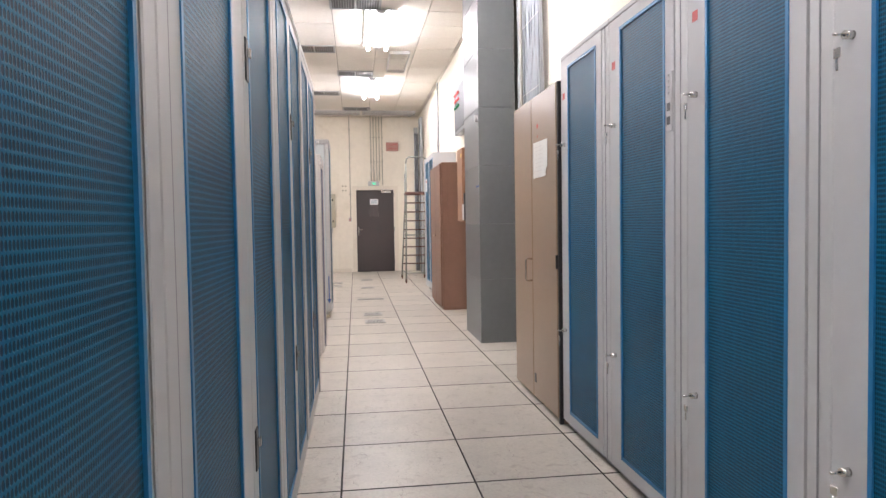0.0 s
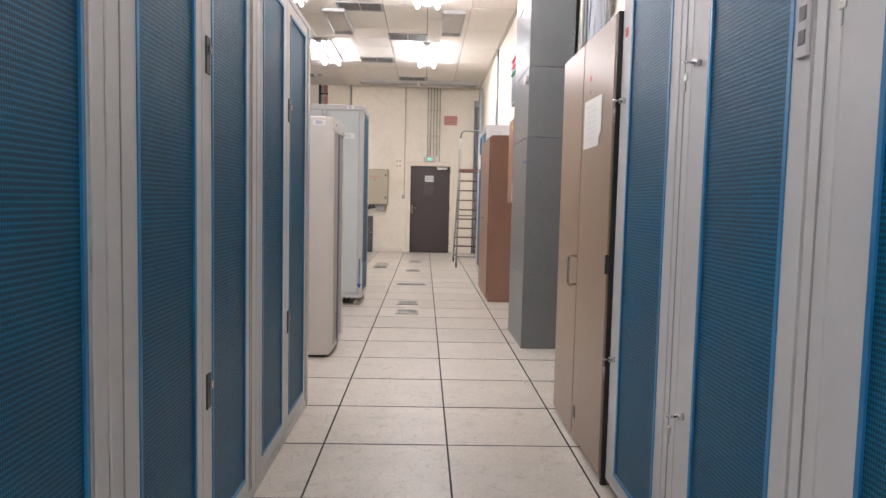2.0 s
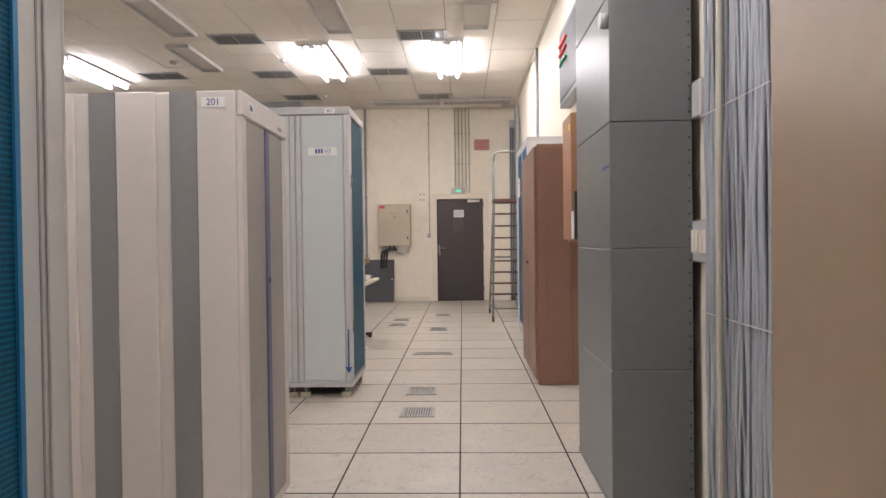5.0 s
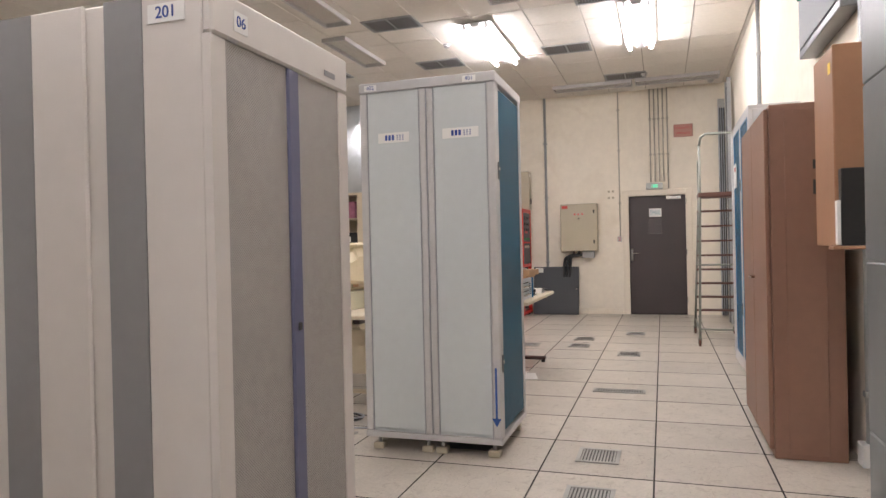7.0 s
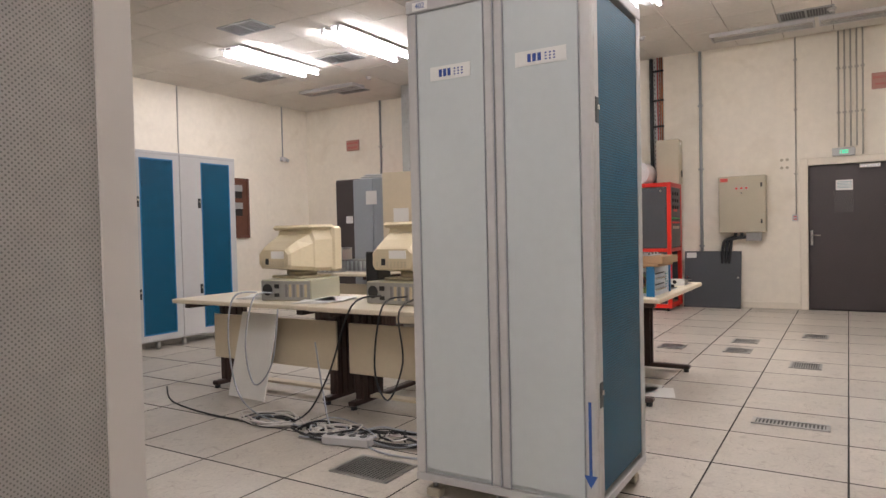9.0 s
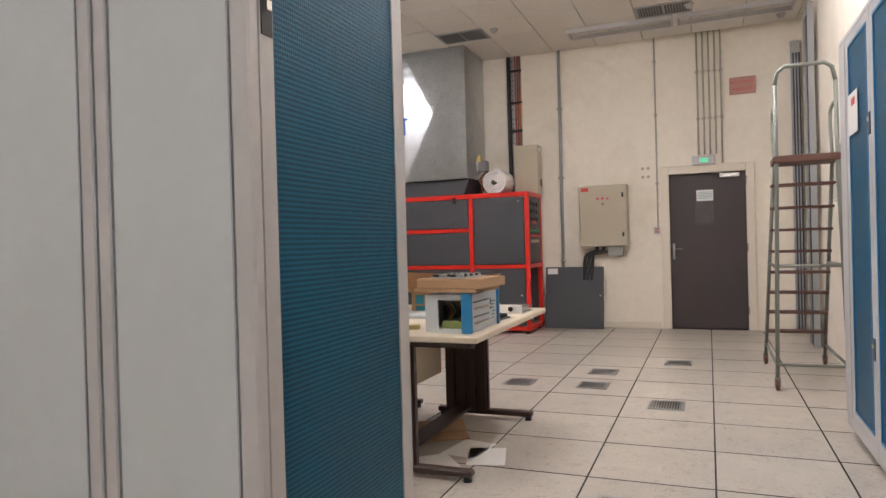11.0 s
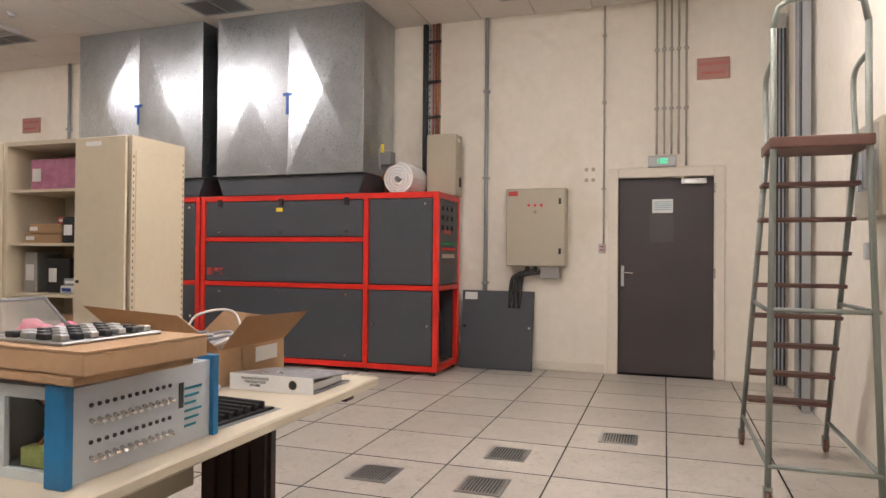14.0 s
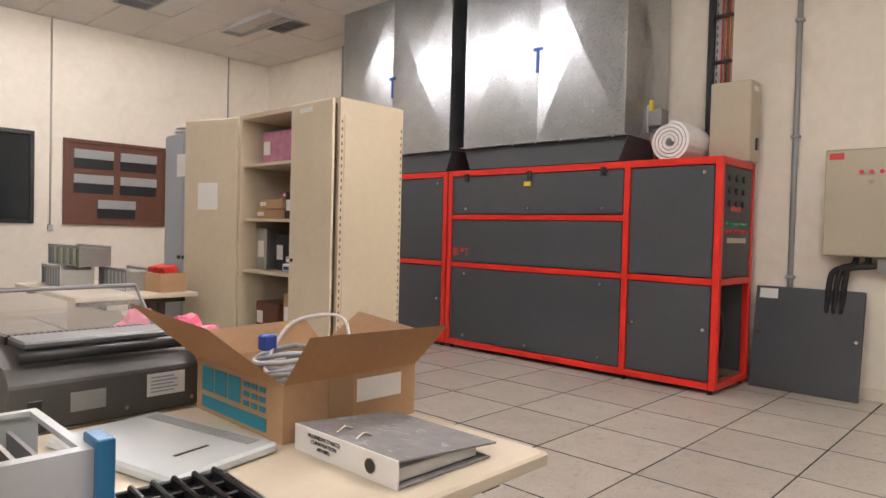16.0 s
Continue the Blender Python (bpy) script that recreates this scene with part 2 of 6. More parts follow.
def add_tube(bm, pts, r, n=8, closed=False):
    """A round bar along a polyline."""
    pts = [Vector(p) for p in pts]
    rings, side = [], None
    for i, p in enumerate(pts):
        d = (pts[min(i + 1, len(pts) - 1)] - pts[max(i - 1, 0)]).normalized()
        if side is None:
            side = d.cross(Vector((0, 0, 1)))
            if side.length < 0.05:
                side = d.cross(Vector((1, 0, 0)))
        side = (side - d * side.dot(d)).normalized()
        up = d.cross(side)
        rings.append([bm.verts.new(p + r * (math.cos(2 * math.pi * k / n) * side + math.sin(2 * math.pi * k / n) * up)) for k in range(n)])
    for a, b in zip(rings, rings[1:]):
        for k in range(n):
            bm.faces.new((a[k], a[(k + 1) % n], b[(k + 1) % n], b[k])).smooth = True
    bm.faces.new(rings[0])
    bm.faces.new(rings[-1])


def smooth_path(pts, steps=6):
    """Catmull-Rom points through pts."""
    p = [Vector(pts[0])] + [Vector(q) for q in pts] + [Vector(pts[-1])]
    out = []
    for i in range(1, len(p) - 2):
        for k in range(steps):
            t = k / steps
            out.append(0.5 * (2 * p[i] + (p[i + 1] - p[i - 1]) * t + (2 * p[i - 1] - 5 * p[i] + 4 * p[i + 1] - p[i + 2]) * t**2 + (3 * p[i] - p[i - 1] - 3 * p[i + 1] + p[i + 2]) * t**3))
    return out + [p[-2]]


def part(name, bm, material, parent=None, label="", bevel=0.0, m=None):
    """Links a bmesh as one mesh object, in its parent's coordinates."""
    if bevel:
        bmesh.ops.bevel(bm, geom=list(bm.edges), offset=bevel, segments=1, affect="EDGES", clamp_overlap=True)
    bmesh.ops.recalc_face_normals(bm, faces=bm.faces)
    me = bpy.data.meshes.new(name)
    bm.to_mesh(me)
    bm.free()
    me.materials.append(material)
    ob = new(name, me)
    ob.parent = parent
    if m is not None:
        ob.matrix_basis = m
    return tagged(ob, label=label)


def box(name, b, material, parent=None, label="", bevel=0.003, m=None):
    bm = bmesh.new()
    add_box(bm, *b)
    return part(name, bm, material, parent, label, bevel, m)


def boxes(name, bs, material, parent=None, label="", bevel=0.0):
    bm = bmesh.new()
    for b in bs:
        add_box(bm, *b)
    return part(name, bm, material, parent, label, bevel)


def rod(name, pts, r, material, parent=None, label="", n=8, smooth=False):
    bm = bmesh.new()
    add_tube(bm, smooth_path(pts) if smooth else pts, r, n)
    return part(name, bm, material, parent, label)


def prism(name, pts, y0, y1, material, parent=None, label="", bevel=0.0, m=None):
    """A polygon in x and z, drawn out from y0 to y1."""
    bm = bmesh.new()
    a = [bm.verts.new((x, y0, z)) for x, z in pts]
    c = [bm.verts.new((x, y1, z)) for x, z in pts]
    bm.faces.new(a)
    bm.faces.new(c[::-1])
    for i in range(len(pts)):
        bm.faces.new((a[i], a[i - 1], c[i - 1], c[i]))
    return part(name, bm, material, parent, label, bevel, m)


def thing(name, x, y, z, rz=0.0, label="", category="", group="", kind=""):
    ob = new(name)
    ob.matrix_basis = pose(x, y, z, 0, 0, rz)
    ob.empty_display_size = 0.1
    return tagged(ob, label, category, group, kind)


def lettering(name, text, size, material, parent, m, thick=0.0006):
    """Letters as a thin mesh, facing the local -y of m."""
    cu = bpy.data.curves.new(name, "FONT")
    cu.body, cu.size, cu.extrude, cu.align_x, cu.align_y = text, size, thick, "CENTER", "CENTER"
    tmp = new("letters_source", cu)
    me = bpy.data.meshes.new_from_object(tmp)
    bpy.data.objects.remove(tmp)
    me.materials.clear()
    me.materials.append(material)
    ob = new(name, me)
    ob.parent = parent
    ob.matrix_basis = m @ pose(0, 0, 0, 90, 0, 0)
    return ob


# ---- the setting ----
X0, X1, Y0, Y1, H = -8.93, 2.0, -3.6, 16.63, 3.82


def structure(name, b, material, label):
    ob = box(name, b, material, bevel=0)
    return tagged(ob, label, "wall", kind="structure")


boxes_floor = box("floor", (X0 - 0.2, X1 + 0.2, Y0 - 0.2, Y1 + 0.2, -0.25, -0.016), SLAB, bevel=0)
tagged(boxes_floor, "raised floor of pale scuffed laminate tiles with dark joints", "floor", kind="structure")
wall_west = structure("wall_west", (X0 - 0.2, X0, Y0 - 0.2, Y1 + 0.2, -0.25, 4.1), WALL, "cream painted plaster wall with windows and pipes")
wall_east = structure("wall_east", (X1, X1 + 0.2, Y0 - 0.2, Y1 + 0.2, -0.25, 4.1), WALL, "cream painted wall behind the cabinets")
wall_south = structure("wall_south", (X0, X1, Y0 - 0.2, Y0, -0.25, 4.1), WALL, "plain cream painted end wall")
# the north wall has the door's opening
DX0, DX1, DH = 0.425, 1.345, 2.02
wall_north = tagged(boxes("wall_north", [(X0, DX0 - 0.04, Y1, Y1 + 0.2, -0.25, 4.1), (DX1 + 0.04, X1, Y1, Y1 + 0.2, -0.25, 4.1), (DX0 - 0.04, DX1 + 0.04, Y1, Y1 + 0.2, DH + 0.04, 4.1)], WALL),
                    "cream painted wall with conduits, signs and a dark door", "wall", kind="structure")


def build_ceiling():
    bm = bmesh.new()
    add_box(bm, X0, X1, Y0, Y1, H + 0.03, H + 0.2)
    me_parts = []
    x = 0.15 - 0.6 * 16
    while x < X1:
        y = Y0 + 0.03
        while y < Y1:
            dz = random.uniform(0, 0.006)
            a, b, c, d = max(x, X0) + 0.005, min(x + 0.6, X1) - 0.005, y + 0.005, min(y + 0.6, Y1) - 0.005
            if b > a and d > c:
                me_parts.append((a, b, c, d, H + dz, H + 0.03))
            y += 0.6
        x += 0.6
    for p in me_parts:
        add_box(bm, *p)
    ob = part("ceiling", bm, CEIL)
    ob.data.materials.append(CEIL_EDGE)
    for p in list(ob.data.polygons)[:6]:
        p.material_index = 1
    tagged(ob, "suspended ceiling of off-white mineral boards", "ceiling", kind="structure")


build_ceiling()
tagged(box("baseboard", (X0, DX0 - 0.13, Y1 - 0.018, Y1, 0, 0.09), FRAME), "cream painted skirting board along the wall", "baseboard", kind="structure")
tagged(box("baseboard", (X0, X0 + 0.018, Y0, Y1, 0, 0.09), FRAME), "cream painted skirting board along the wall", "baseboard", kind="structure")


def build_door():
    d = thing("door_1", DX0, Y1 + 0.05, 0, 0, "closed dark brown door with paper notice and lever handle", "door", kind="structure")
    w = DX1 - DX0
    box("door_leaf", (0, w, 0, 0.045, 0.006, DH), DOOR, d, bevel=0.004)
    boxes("door_frame", [(-0.10, 0, -0.075, 0.0, 0, DH + 0.10), (w, w + 0.10, -0.075, 0.0, 0, DH + 0.10), (0, w, -0.075, 0.0, DH, DH + 0.10)], FRAME, d, "cream painted frame", 0.006)
    boxes("jamb", [(-0.04, -0.002, 0.0, 0.14, 0, DH + 0.04), (w + 0.002, w + 0.04, 0.0, 0.14, 0, DH + 0.04), (-0.002, w + 0.002, 0.0, 0.14, DH + 0.002, DH + 0.04)], FRAME, d)
    box("closing_panel", (-0.04, w + 0.04, 0.1, 0.14, 0, DH), DOOR, d, bevel=0)
    h = box("lock_plate", (0.025, 0.06, -0.008, 0, 0.90, 1.12), CHROME, d, "chrome handle plate", 0.004)
    rod("lever", [(0.042, -0.008, 1.045), (0.042, -0.05, 1.045), (0.055, -0.055, 1.045), (0.15, -0.055, 1.043)], 0.009, CHROME, h)
    box("keyhole", (0.032, 0.052, -0.016, -0.008, 0.955, 0.985), CHROME, h, bevel=0.003)
    k = box("door_closer", (w - 0.31, w - 0.07, -0.055, -0.001, DH - 0.075, DH - 0.015), CHROME, d, "silver door closer", 0.008)
    rod("arm", [(w - 0.25, -0.03, DH - 0.012), (w - 0.55, -0.05, DH + 0.012)], 0.008, CHROME, k)
    box("notice", (0.335, 0.535, -0.002, -0.0005, 1.66, 1.80), PAPER, d, "pale printed notice", 0)
    boxes("notice_print", [(0.35, 0.52, -0.0032, -0.0022, z, z + 0.006) for z in (1.69, 1.71, 1.73, 1.75, 1.77)], TEALINK, d)
    box("clear_pocket", (0.31, 0.54, -0.003, -0.0005, 1.36, 1.64), POCKET, d, "clear plastic pocket", 0)
    for z in (0.2, 1.0, 1.85):
        box("hinge", (w - 0.004, w + 0.012, -0.085, -0.076, z, z + 0.1), CHROME, d, bevel=0.003)


build_door()


# ---- fluorescent lamps ----
def build_lamp():
    o = thing("ceiling_light", 0, 0, H, 0, "lit twin fluorescent batten hung under the ceiling", "light", "ceiling lights")
    box("housing", (-0.05, 0.05, 0, 1.7, -0.07, -0.035), WHITE, o)
    boxes("reflector", [(-0.19, -0.052, 0, 1.7, -0.034, -0.028), (0.052, 0.19, 0, 1.7, -0.034, -0.028)], WHITE, o)
    for x in (-0.13, 0.13):
        rod("tube", [(x, 0.06, -0.09), (x, 1.64, -0.09)], 0.022, TUBEMAT, o, "glowing fluorescent tube", 10)
        for y in (0.035, 1.641):
            box("lamp_holder", (x - 0.014, x + 0.014, y, y + 0.024, -0.105, -0.034), WHITE, o)
    for y in (0.3, 1.4):
        box("hanger", (-0.012, 0.012, y, y + 0.02, -0.035, 0.0), STEEL, o, bevel=0)
    return o


lamp = build_lamp()
lamp.matrix_basis = pose(0.75, 12.1, H)
# rows at y 4.5 and -0.4 are unseen, added to light the near end
for lx, ly in ((0.75, 8.3), (0.75, 4.5), (0.75, -0.4), (-1.03, 12.15), (-1.03, 8.35), (-1.03, 4.5), (-1.03, -0.4), (-4.6, 12.4), (-6.3, 12.3)):
    copy_thing(lamp, pose(lx, ly, H))


def build_diffuser():
    o = thing("ceiling_panel_light", 0, 0, H, 0, "unlit ceiling light under a clear prismatic cover", "light", "unlit ceiling lights")
    boxes("frame", [(-0.16, -0.14, 0, 1.25, -0.05, 0), (0.14, 0.16, 0, 1.25, -0.05, 0), (-0.14, 0.14, 0, 0.02, -0.05, 0), (-0.14, 0.14, 1.23, 1.25, -0.05, 0)], WHITE, o, "", 0.003)
    box("cover", (-0.14, 0.14, 0.02, 1.23, -0.046, -0.04), CLEAR, o, "clear plastic cover", 0)
    return o


dif = build_diffuser()
dif.matrix_basis = pose(1.12, 10.35, H)
for lx, ly in ((-0.55, 10.4), (-2.8, 8.3), (-2.8, 12.1), (-4.6, 8.3), (-6.3, 8.3), (-2.5, 10.4), (1.12, 6.6)):
    copy_thing(dif, pose(lx, ly, H))
copy_thing(dif, pose(-0.7, 15.9, H, 0, 0, -90))
copy_thing(dif, pose(0.6, 15.9, H, 0, 0, -90))
copy_thing(dif, pose(-7.6, 15.2, H, 0, 0, -90))


def build_vent():
    o = thing("ceiling_vent", 0, 0, H, 0, "dark louvred air grille set into the ceiling", "vent", "ceiling vents")
    boxes("frame", [(-0.31, 0.31, -0.2, -0.17, -0.012, 0), (-0.31, 0.31, 0.17, 0.2, -0.012, 0), (-0.31, -0.28, -0.17, 0.17, -0.012, 0), (0.28, 0.31, -0.17, 0.17, -0.012, 0), (-0.012, 0.012, -0.17, 0.17, -0.012, 0)], PIPE, o)
    box("backing", (-0.28, 0.28, -0.17, 0.17, -0.004, -0.001), BLACK, o, bevel=0)
    for i in range(18):
        x = -0.262 + i * 0.0305
        if abs(x) > 0.02:
            box("slat", (x - 0.004, x + 0.004, -0.168, 0.168, -0.011, -0.005), MIDGREY, o, bevel=0)
    return o


vent = build_vent()
vent.matrix_basis = pose(-0.17, 10.3, H)
for vx, vy in ((0.44, 11.9), (-0.18, 13.68), (0.47, 15.5), (-1.95, 11.92), (-1.96, 13.73), (-1.94, 15.4), (-0.17, 6.7), (0.44, 8.2), (-3.7, 13.7), (-5.5, 13.7), (-7.3, 13.9), (-3.7, 10.2), (-5.5, 11.9), (-3.6, 15.4), (0.44, 4.6), (-6.8, 15.5)):
    copy_thing(vent, pose(vx, vy, H))


def build_detector():
    o = thing("smoke_detector", 0, 0, H, 0, "small white smoke detector under the ceiling", "detector", "smoke detectors")
    rod("base", [(0, 0, 0), (0, 0, -0.02)], 0.05, WHITE, o, n=16)
    rod("head", [(0, 0, -0.02), (0, 0, -0.045)], 0.035, WHITE, o, n=16)
    return o


det = build_detector()
det.matrix_basis = pose(-1.5, 15.3, H)
for vx, vy in ((0.75, 15.45), (-3.2, 12.9), (-5.0, 13.2), (-5.9, 14.9), (-1.6, 12.9), (1.75, 16.3)):
    copy_thing(det, pose(vx, vy, H))


# ---- blue cabinets ----
def key_lock(parent, x, z, keyed=True):
    k = rod("lock", [(x, 0.0, z), (x, -0.022, z)], 0.011, CHROME, parent, "chrome lock with key", 12)
    if keyed:
        rod("key", [(x, -0.022, z), (x, -0.05, z)], 0.004, CHROME, k)
        boxes("hanging_key", [(x - 0.012, x + 0.012, -0.042, -0.038, z - 0.055, z - 0.03), (x - 0.004, x + 0.004, -0.042, -0.038, z - 0.085, z - 0.055)], CHROME, k, "", 0.002)
    return k


def latch(parent, x, z):
    l = box("latch", (x - 0.02, x + 0.02, -0.004, 0.004, z - 0.055, z + 0.055), BLACK, parent, "black recessed latch", 0.002)
    box("catch", (x - 0.004, x + 0.016, -0.012, -0.004, z + 0.005, z + 0.03), CHROME, l, bevel=0.002)


def mesh_door(o, x0, x1, ml, mr, z0, z1, mesh=None, frame=None, blue=None):
    """A leaf with a white rim and a perforated panel in a coloured border, front at y = 0."""
    zb, zt = z0 + 0.06, z1 - 0.05
    d = boxes("door", [(x0 + 0.002, ml, 0.0, 0.028, z0, z1), (mr, x1 - 0.002, 0.0, 0.028, z0, z1), (ml, mr, 0.0, 0.028, z0, zb), (ml, mr, 0.0, 0.028, zt, z1)], frame or WHITE, o, "", 0.0)
    e = 0.014
    boxes("border", [(ml, ml + e, -0.003, 0.02, zb, zt), (mr - e, mr, -0.003, 0.02, zb, zt), (ml + e, mr - e, -0.003, 0.02, zb, zb + e), (ml + e, mr - e, -0.003, 0.02, zt - e, zt)], blue or BLUEF, d)
    box("mesh_panel", (ml + e, mr - e, 0.003, 0.02, zb + e, zt - e), mesh or BLUE, d, "blue perforated sheet", 0)
    return d


def left_cabinet(y, w, first, second, hinge, last=False):
    """Two perforated leaves; first and second are each panel's start and end along the front."""
    o = thing("network_cabinet", 0.115, y, 0, 90, "tall white cabinet with blue perforated double doors", "cabinet", "row of tall blue cabinets")
    z0, z1 = 0.05, 2.10
    mid = hinge - 0.05
    box("body", (0.002, w - 0.002, 0.03, 0.75, z0, z1), WHITE, o)
    box("plinth", (0.0, w, 0.005, 0.73, 0.0, z0 - 0.001), ALU, o)
    box("top_rail", (0.0, w, -0.004, 0.74, z1 + 0.001, z1 + 0.03), WHITE, o)
    mesh_door(o, 0.0, mid, *first, z0 + 0.01, z1)
    b = mesh_door(o, mid, w, *second, z0 + 0.01, z1)
    for x in (0.03, w - 0.03):
        box("post", (x - 0.028, x + 0.028, -0.006, -0.0005, z0 + 0.01, z1), WHITE, o, bevel=0.005)
    for x in (0.075, w - 0.075):
        box("post_groove", (x - 0.003, x + 0.003, -0.0015, -0.0003, z0 + 0.01, z1), MIDGREY, o, bevel=0)
    for z in (0.59, 1.60):
        latch(b, hinge, z)
    if last:
        box("end_panel", (w, w + 0.012, -0.004, 0.75, 0.0, 2.13), WHITE, o)
    return o


left_cabinet(3.605, 1.17, (0.12, 0.50), (0.65, 1.04), 0.625, True)
left_cabinet(2.405, 1.198, (0.155, 0.54), (0.68, 1.07), 0.645)
wide = left_cabinet(1.04, 1.363, (0.15, 0.605), (0.84, 1.29), 0.81)
for i in range(1, 4):
    copy_thing(wide, pose(0.115, 1.04 - 1.365 * i, 0, 0, 0, 90))


def right_cabinet(panel=False):
    o = thing("network_cabinet", 0, 0, 0, -90, "tall white cabinet with one blue perforated door and keys", "cabinet", "row of locked blue cabinets")
    w, z0, z1 = 0.72, 0.04, 2.07
    box("body", (0.002, w - 0.002, 0.03, 0.44, z0, z1), WHITE, o)
    box("plinth", (0.0, w, 0.03, 0.42, 0.0, z0 - 0.001), MIDGREY, o)
    box("top_rail", (0.0, w, -0.002, 0.44, z1 + 0.001, z1 + 0.025), WHITE, o)
    d = mesh_door(o, 0.0, 0.62, 0.12, 0.55, z0, z1)
    box("side_post", (0.627, 0.718, 0.0, 0.028, z0, z1), ALU, o, bevel=0.004)
    box("post_groove", (0.668, 0.674, -0.002, -0.0003, z0, z1), MIDGREY, o, bevel=0)
    key_lock(d, 0.06, 1.60)
    key_lock(d, 0.06, 0.56)
    box("red_sticker", (0.035, 0.07, -0.0015, -0.0003, 1.85, 1.885), REDSIGN, d, "small red sticker", 0)
    if panel:
        p = box("control_panel", (0.575, 0.615, -0.008, -0.0005, 1.50, 1.72), WHITE, o, "white panel with two small displays", 0.002)
        boxes("display", [(0.582, 0.606, -0.0095, -0.0082, 1.525, 1.555), (0.582, 0.606, -0.0095, -0.0082, 1.575, 1.605)], BLACK, p)
        for z in (1.64, 1.662, 1.684, 1.706):
            rod("indicator", [(0.594, -0.008, z), (0.594, -0.011, z)], 0.005, STEEL, p)
    return o


cabr = right_cabinet()
cabr.matrix_basis = pose(1.55, 3.735, 0, 0, 0, -90)
for i in (2, 3, 4, 5, 6):
    copy_thing(cabr, pose(1.55, 3.735 - 0.72 * i, 0, 0, 0, -90))
right_cabinet(True).matrix_basis = pose(1.55, 3.735 - 0.72, 0, 0, 0, -90)


def brown_cupboard():
    o = thing("metal_cupboard", 1.53, 4.77, 0, -90, "glossy brown steel cupboard with folding doors and taped paper", "cupboard")
    z1 = 1.97
    box("body", (0.0, 1.02, 0.03, 0.45, 0.0, z1 - 0.003), BROWN, o)
    a = box("door", (0.0, 0.468, 0.0, 0.028, 0.03, z1), BROWN, o, bevel=0.006)
    b = box("door", (0.472, 1.0, 0.0, 0.028, 0.03, z1), BROWN, o, bevel=0.006)
    box("dark_edge", (1.002, 1.02, 0.004, 0.03, 0.0, z1), BLACK, o, bevel=0.002)
    rod("handle", [(0.455, 0, 0.93), (0.455, -0.035, 0.935), (0.455, -0.04, 0.92), (0.455, -0.04, 0.80), (0.455, -0.035, 0.785), (0.455, 0, 0.79)], 0.006, CHROME, a, "chrome pull handle")
    bm = bmesh.new()
    pts = [(0.525, 1.675), (0.545, 1.675), (0.83, 1.67), (0.83, 1.51), (0.80, 1.49), (0.79, 1.47), (0.80, 1.455), (0.77, 1.45), (0.52, 1.45)]
    f = [bm.verts.new((x, -0.003, z)) for x, z in pts]
    g = [bm.verts.new((x, -0.0012, z)) for x, z in pts]
    bm.faces.new(f)
    bm.faces.new(g)
    for i in range(len(pts)):
        bm.faces.new((f[i], f[i - 1], g[i - 1], g[i]))
    p = part("paper_sheet", bm, PAPER, b, "torn white handwritten sheet")
    boxes("handwriting", [(0.56 + 0.01 * (i % 3), 0.73 + 0.015 * (i % 2), -0.0042, -0.0032, 1.64 - 0.025 * i, 1.642 - 0.025 * i) for i in range(7)], LIGHTGREY, p)
    boxes("red_sticker", [(0.60, 0.63, -0.0015, -0.0003, 1.76, 1.785), (0.61, 0.62, -0.0015, -0.0003, 1.70, 1.715)], REDSIGN, b)
    box("vent_slot", (0.50, 0.54, -0.002, -0.0003, 0.13, 0.19), BLACK, b, bevel=0)
    box("hinge", (1.0, 1.012, -0.01, 0.003, 0.9, 0.98), BLACK, b, bevel=0.002)


brown_cupboard()


def grey_column():
    o = thing("duct_column", 1.58, 6.40, 0, 0, "grey painted sheet-steel duct rising to the ceiling", "duct")
    zs = [0, 0.62, 1.16, 1.72, 2.28, 2.84, 3.36, H - 0.001]
    for a, b in zip(zs, zs[1:]):
        s = box("panel", (0, 0.36, 0, 0.84, a + 0.0015, b - 0.0015), STEELGREY, o, bevel=0.004)
        if a < 2.5:
            for k in range(9):
                rod("screw", [(0.345, 0.0, a + 0.04 + k * 0.056), (0.345, -0.004, a + 0.04 + k * 0.056)], 0.005, BLACK, s, n=6)
    box("core", (0.005, 0.355, 0.005, 0.835, 0.0, H - 0.002), MIDGREY, o, bevel=0)
    box("blue_tape", (-0.0022, -0.0004, 0.02, 0.16, 1.52, 1.535), TAPE, o, "strip of blue tape", 0)
    rod("alarm_bell", [(-0.03, 0.05, 2.18), (0.0, 0.05, 2.18)], 0.035, WHITE, o, n=14)
    # foot trim
    box("foot_trim", (-0.004, 0.364, -0.004, 0.844, 0.0, 0.02), STEELGREY, o, bevel=0.002)


grey_column()


def wall_cables():
    o = thing("cable_bundle", 1.97, 5.42, 0, 0, "thick vertical bundle of grey cables strapped to the wall", "cables")
    for i in range(60):
        y = 0.04 + 0.0125 * i + random.uniform(-0.004, 0.004)
        bm = bmesh.new()
        pts = [(-0.022 + random.uniform(-0.008, 0.008) - 0.018 * (i % 2), y + 0.006 * math.sin(k * 0.7 + i), 0.02 + (H - 0.03) * k / 12) for k in range(13)]
        add_tube(bm, smooth_path(pts, 3), random.choice((0.007, 0.008, 0.010)), 6)
        part("cable", bm, random.choice((CABLEGREY, CABLEGREY, CABLEGREY, PIPE)), o)
    for z in (0.9, 1.7, 2.3, 2.9, 3.4):
        box("strap", (-0.062, -0.059, 0.03, 0.80, z, z + 0.004), LIGHTGREY, o, bevel=0)
    rod("white_cable", [(-0.08, 0.54, 0.02), (-0.08, 0.55, 1.2), (-0.08, 0.53, 2.4), (-0.08, 0.54, H - 0.005)], 0.014, CONDUIT, o, "cream cable", smooth=True)


wall_cables()


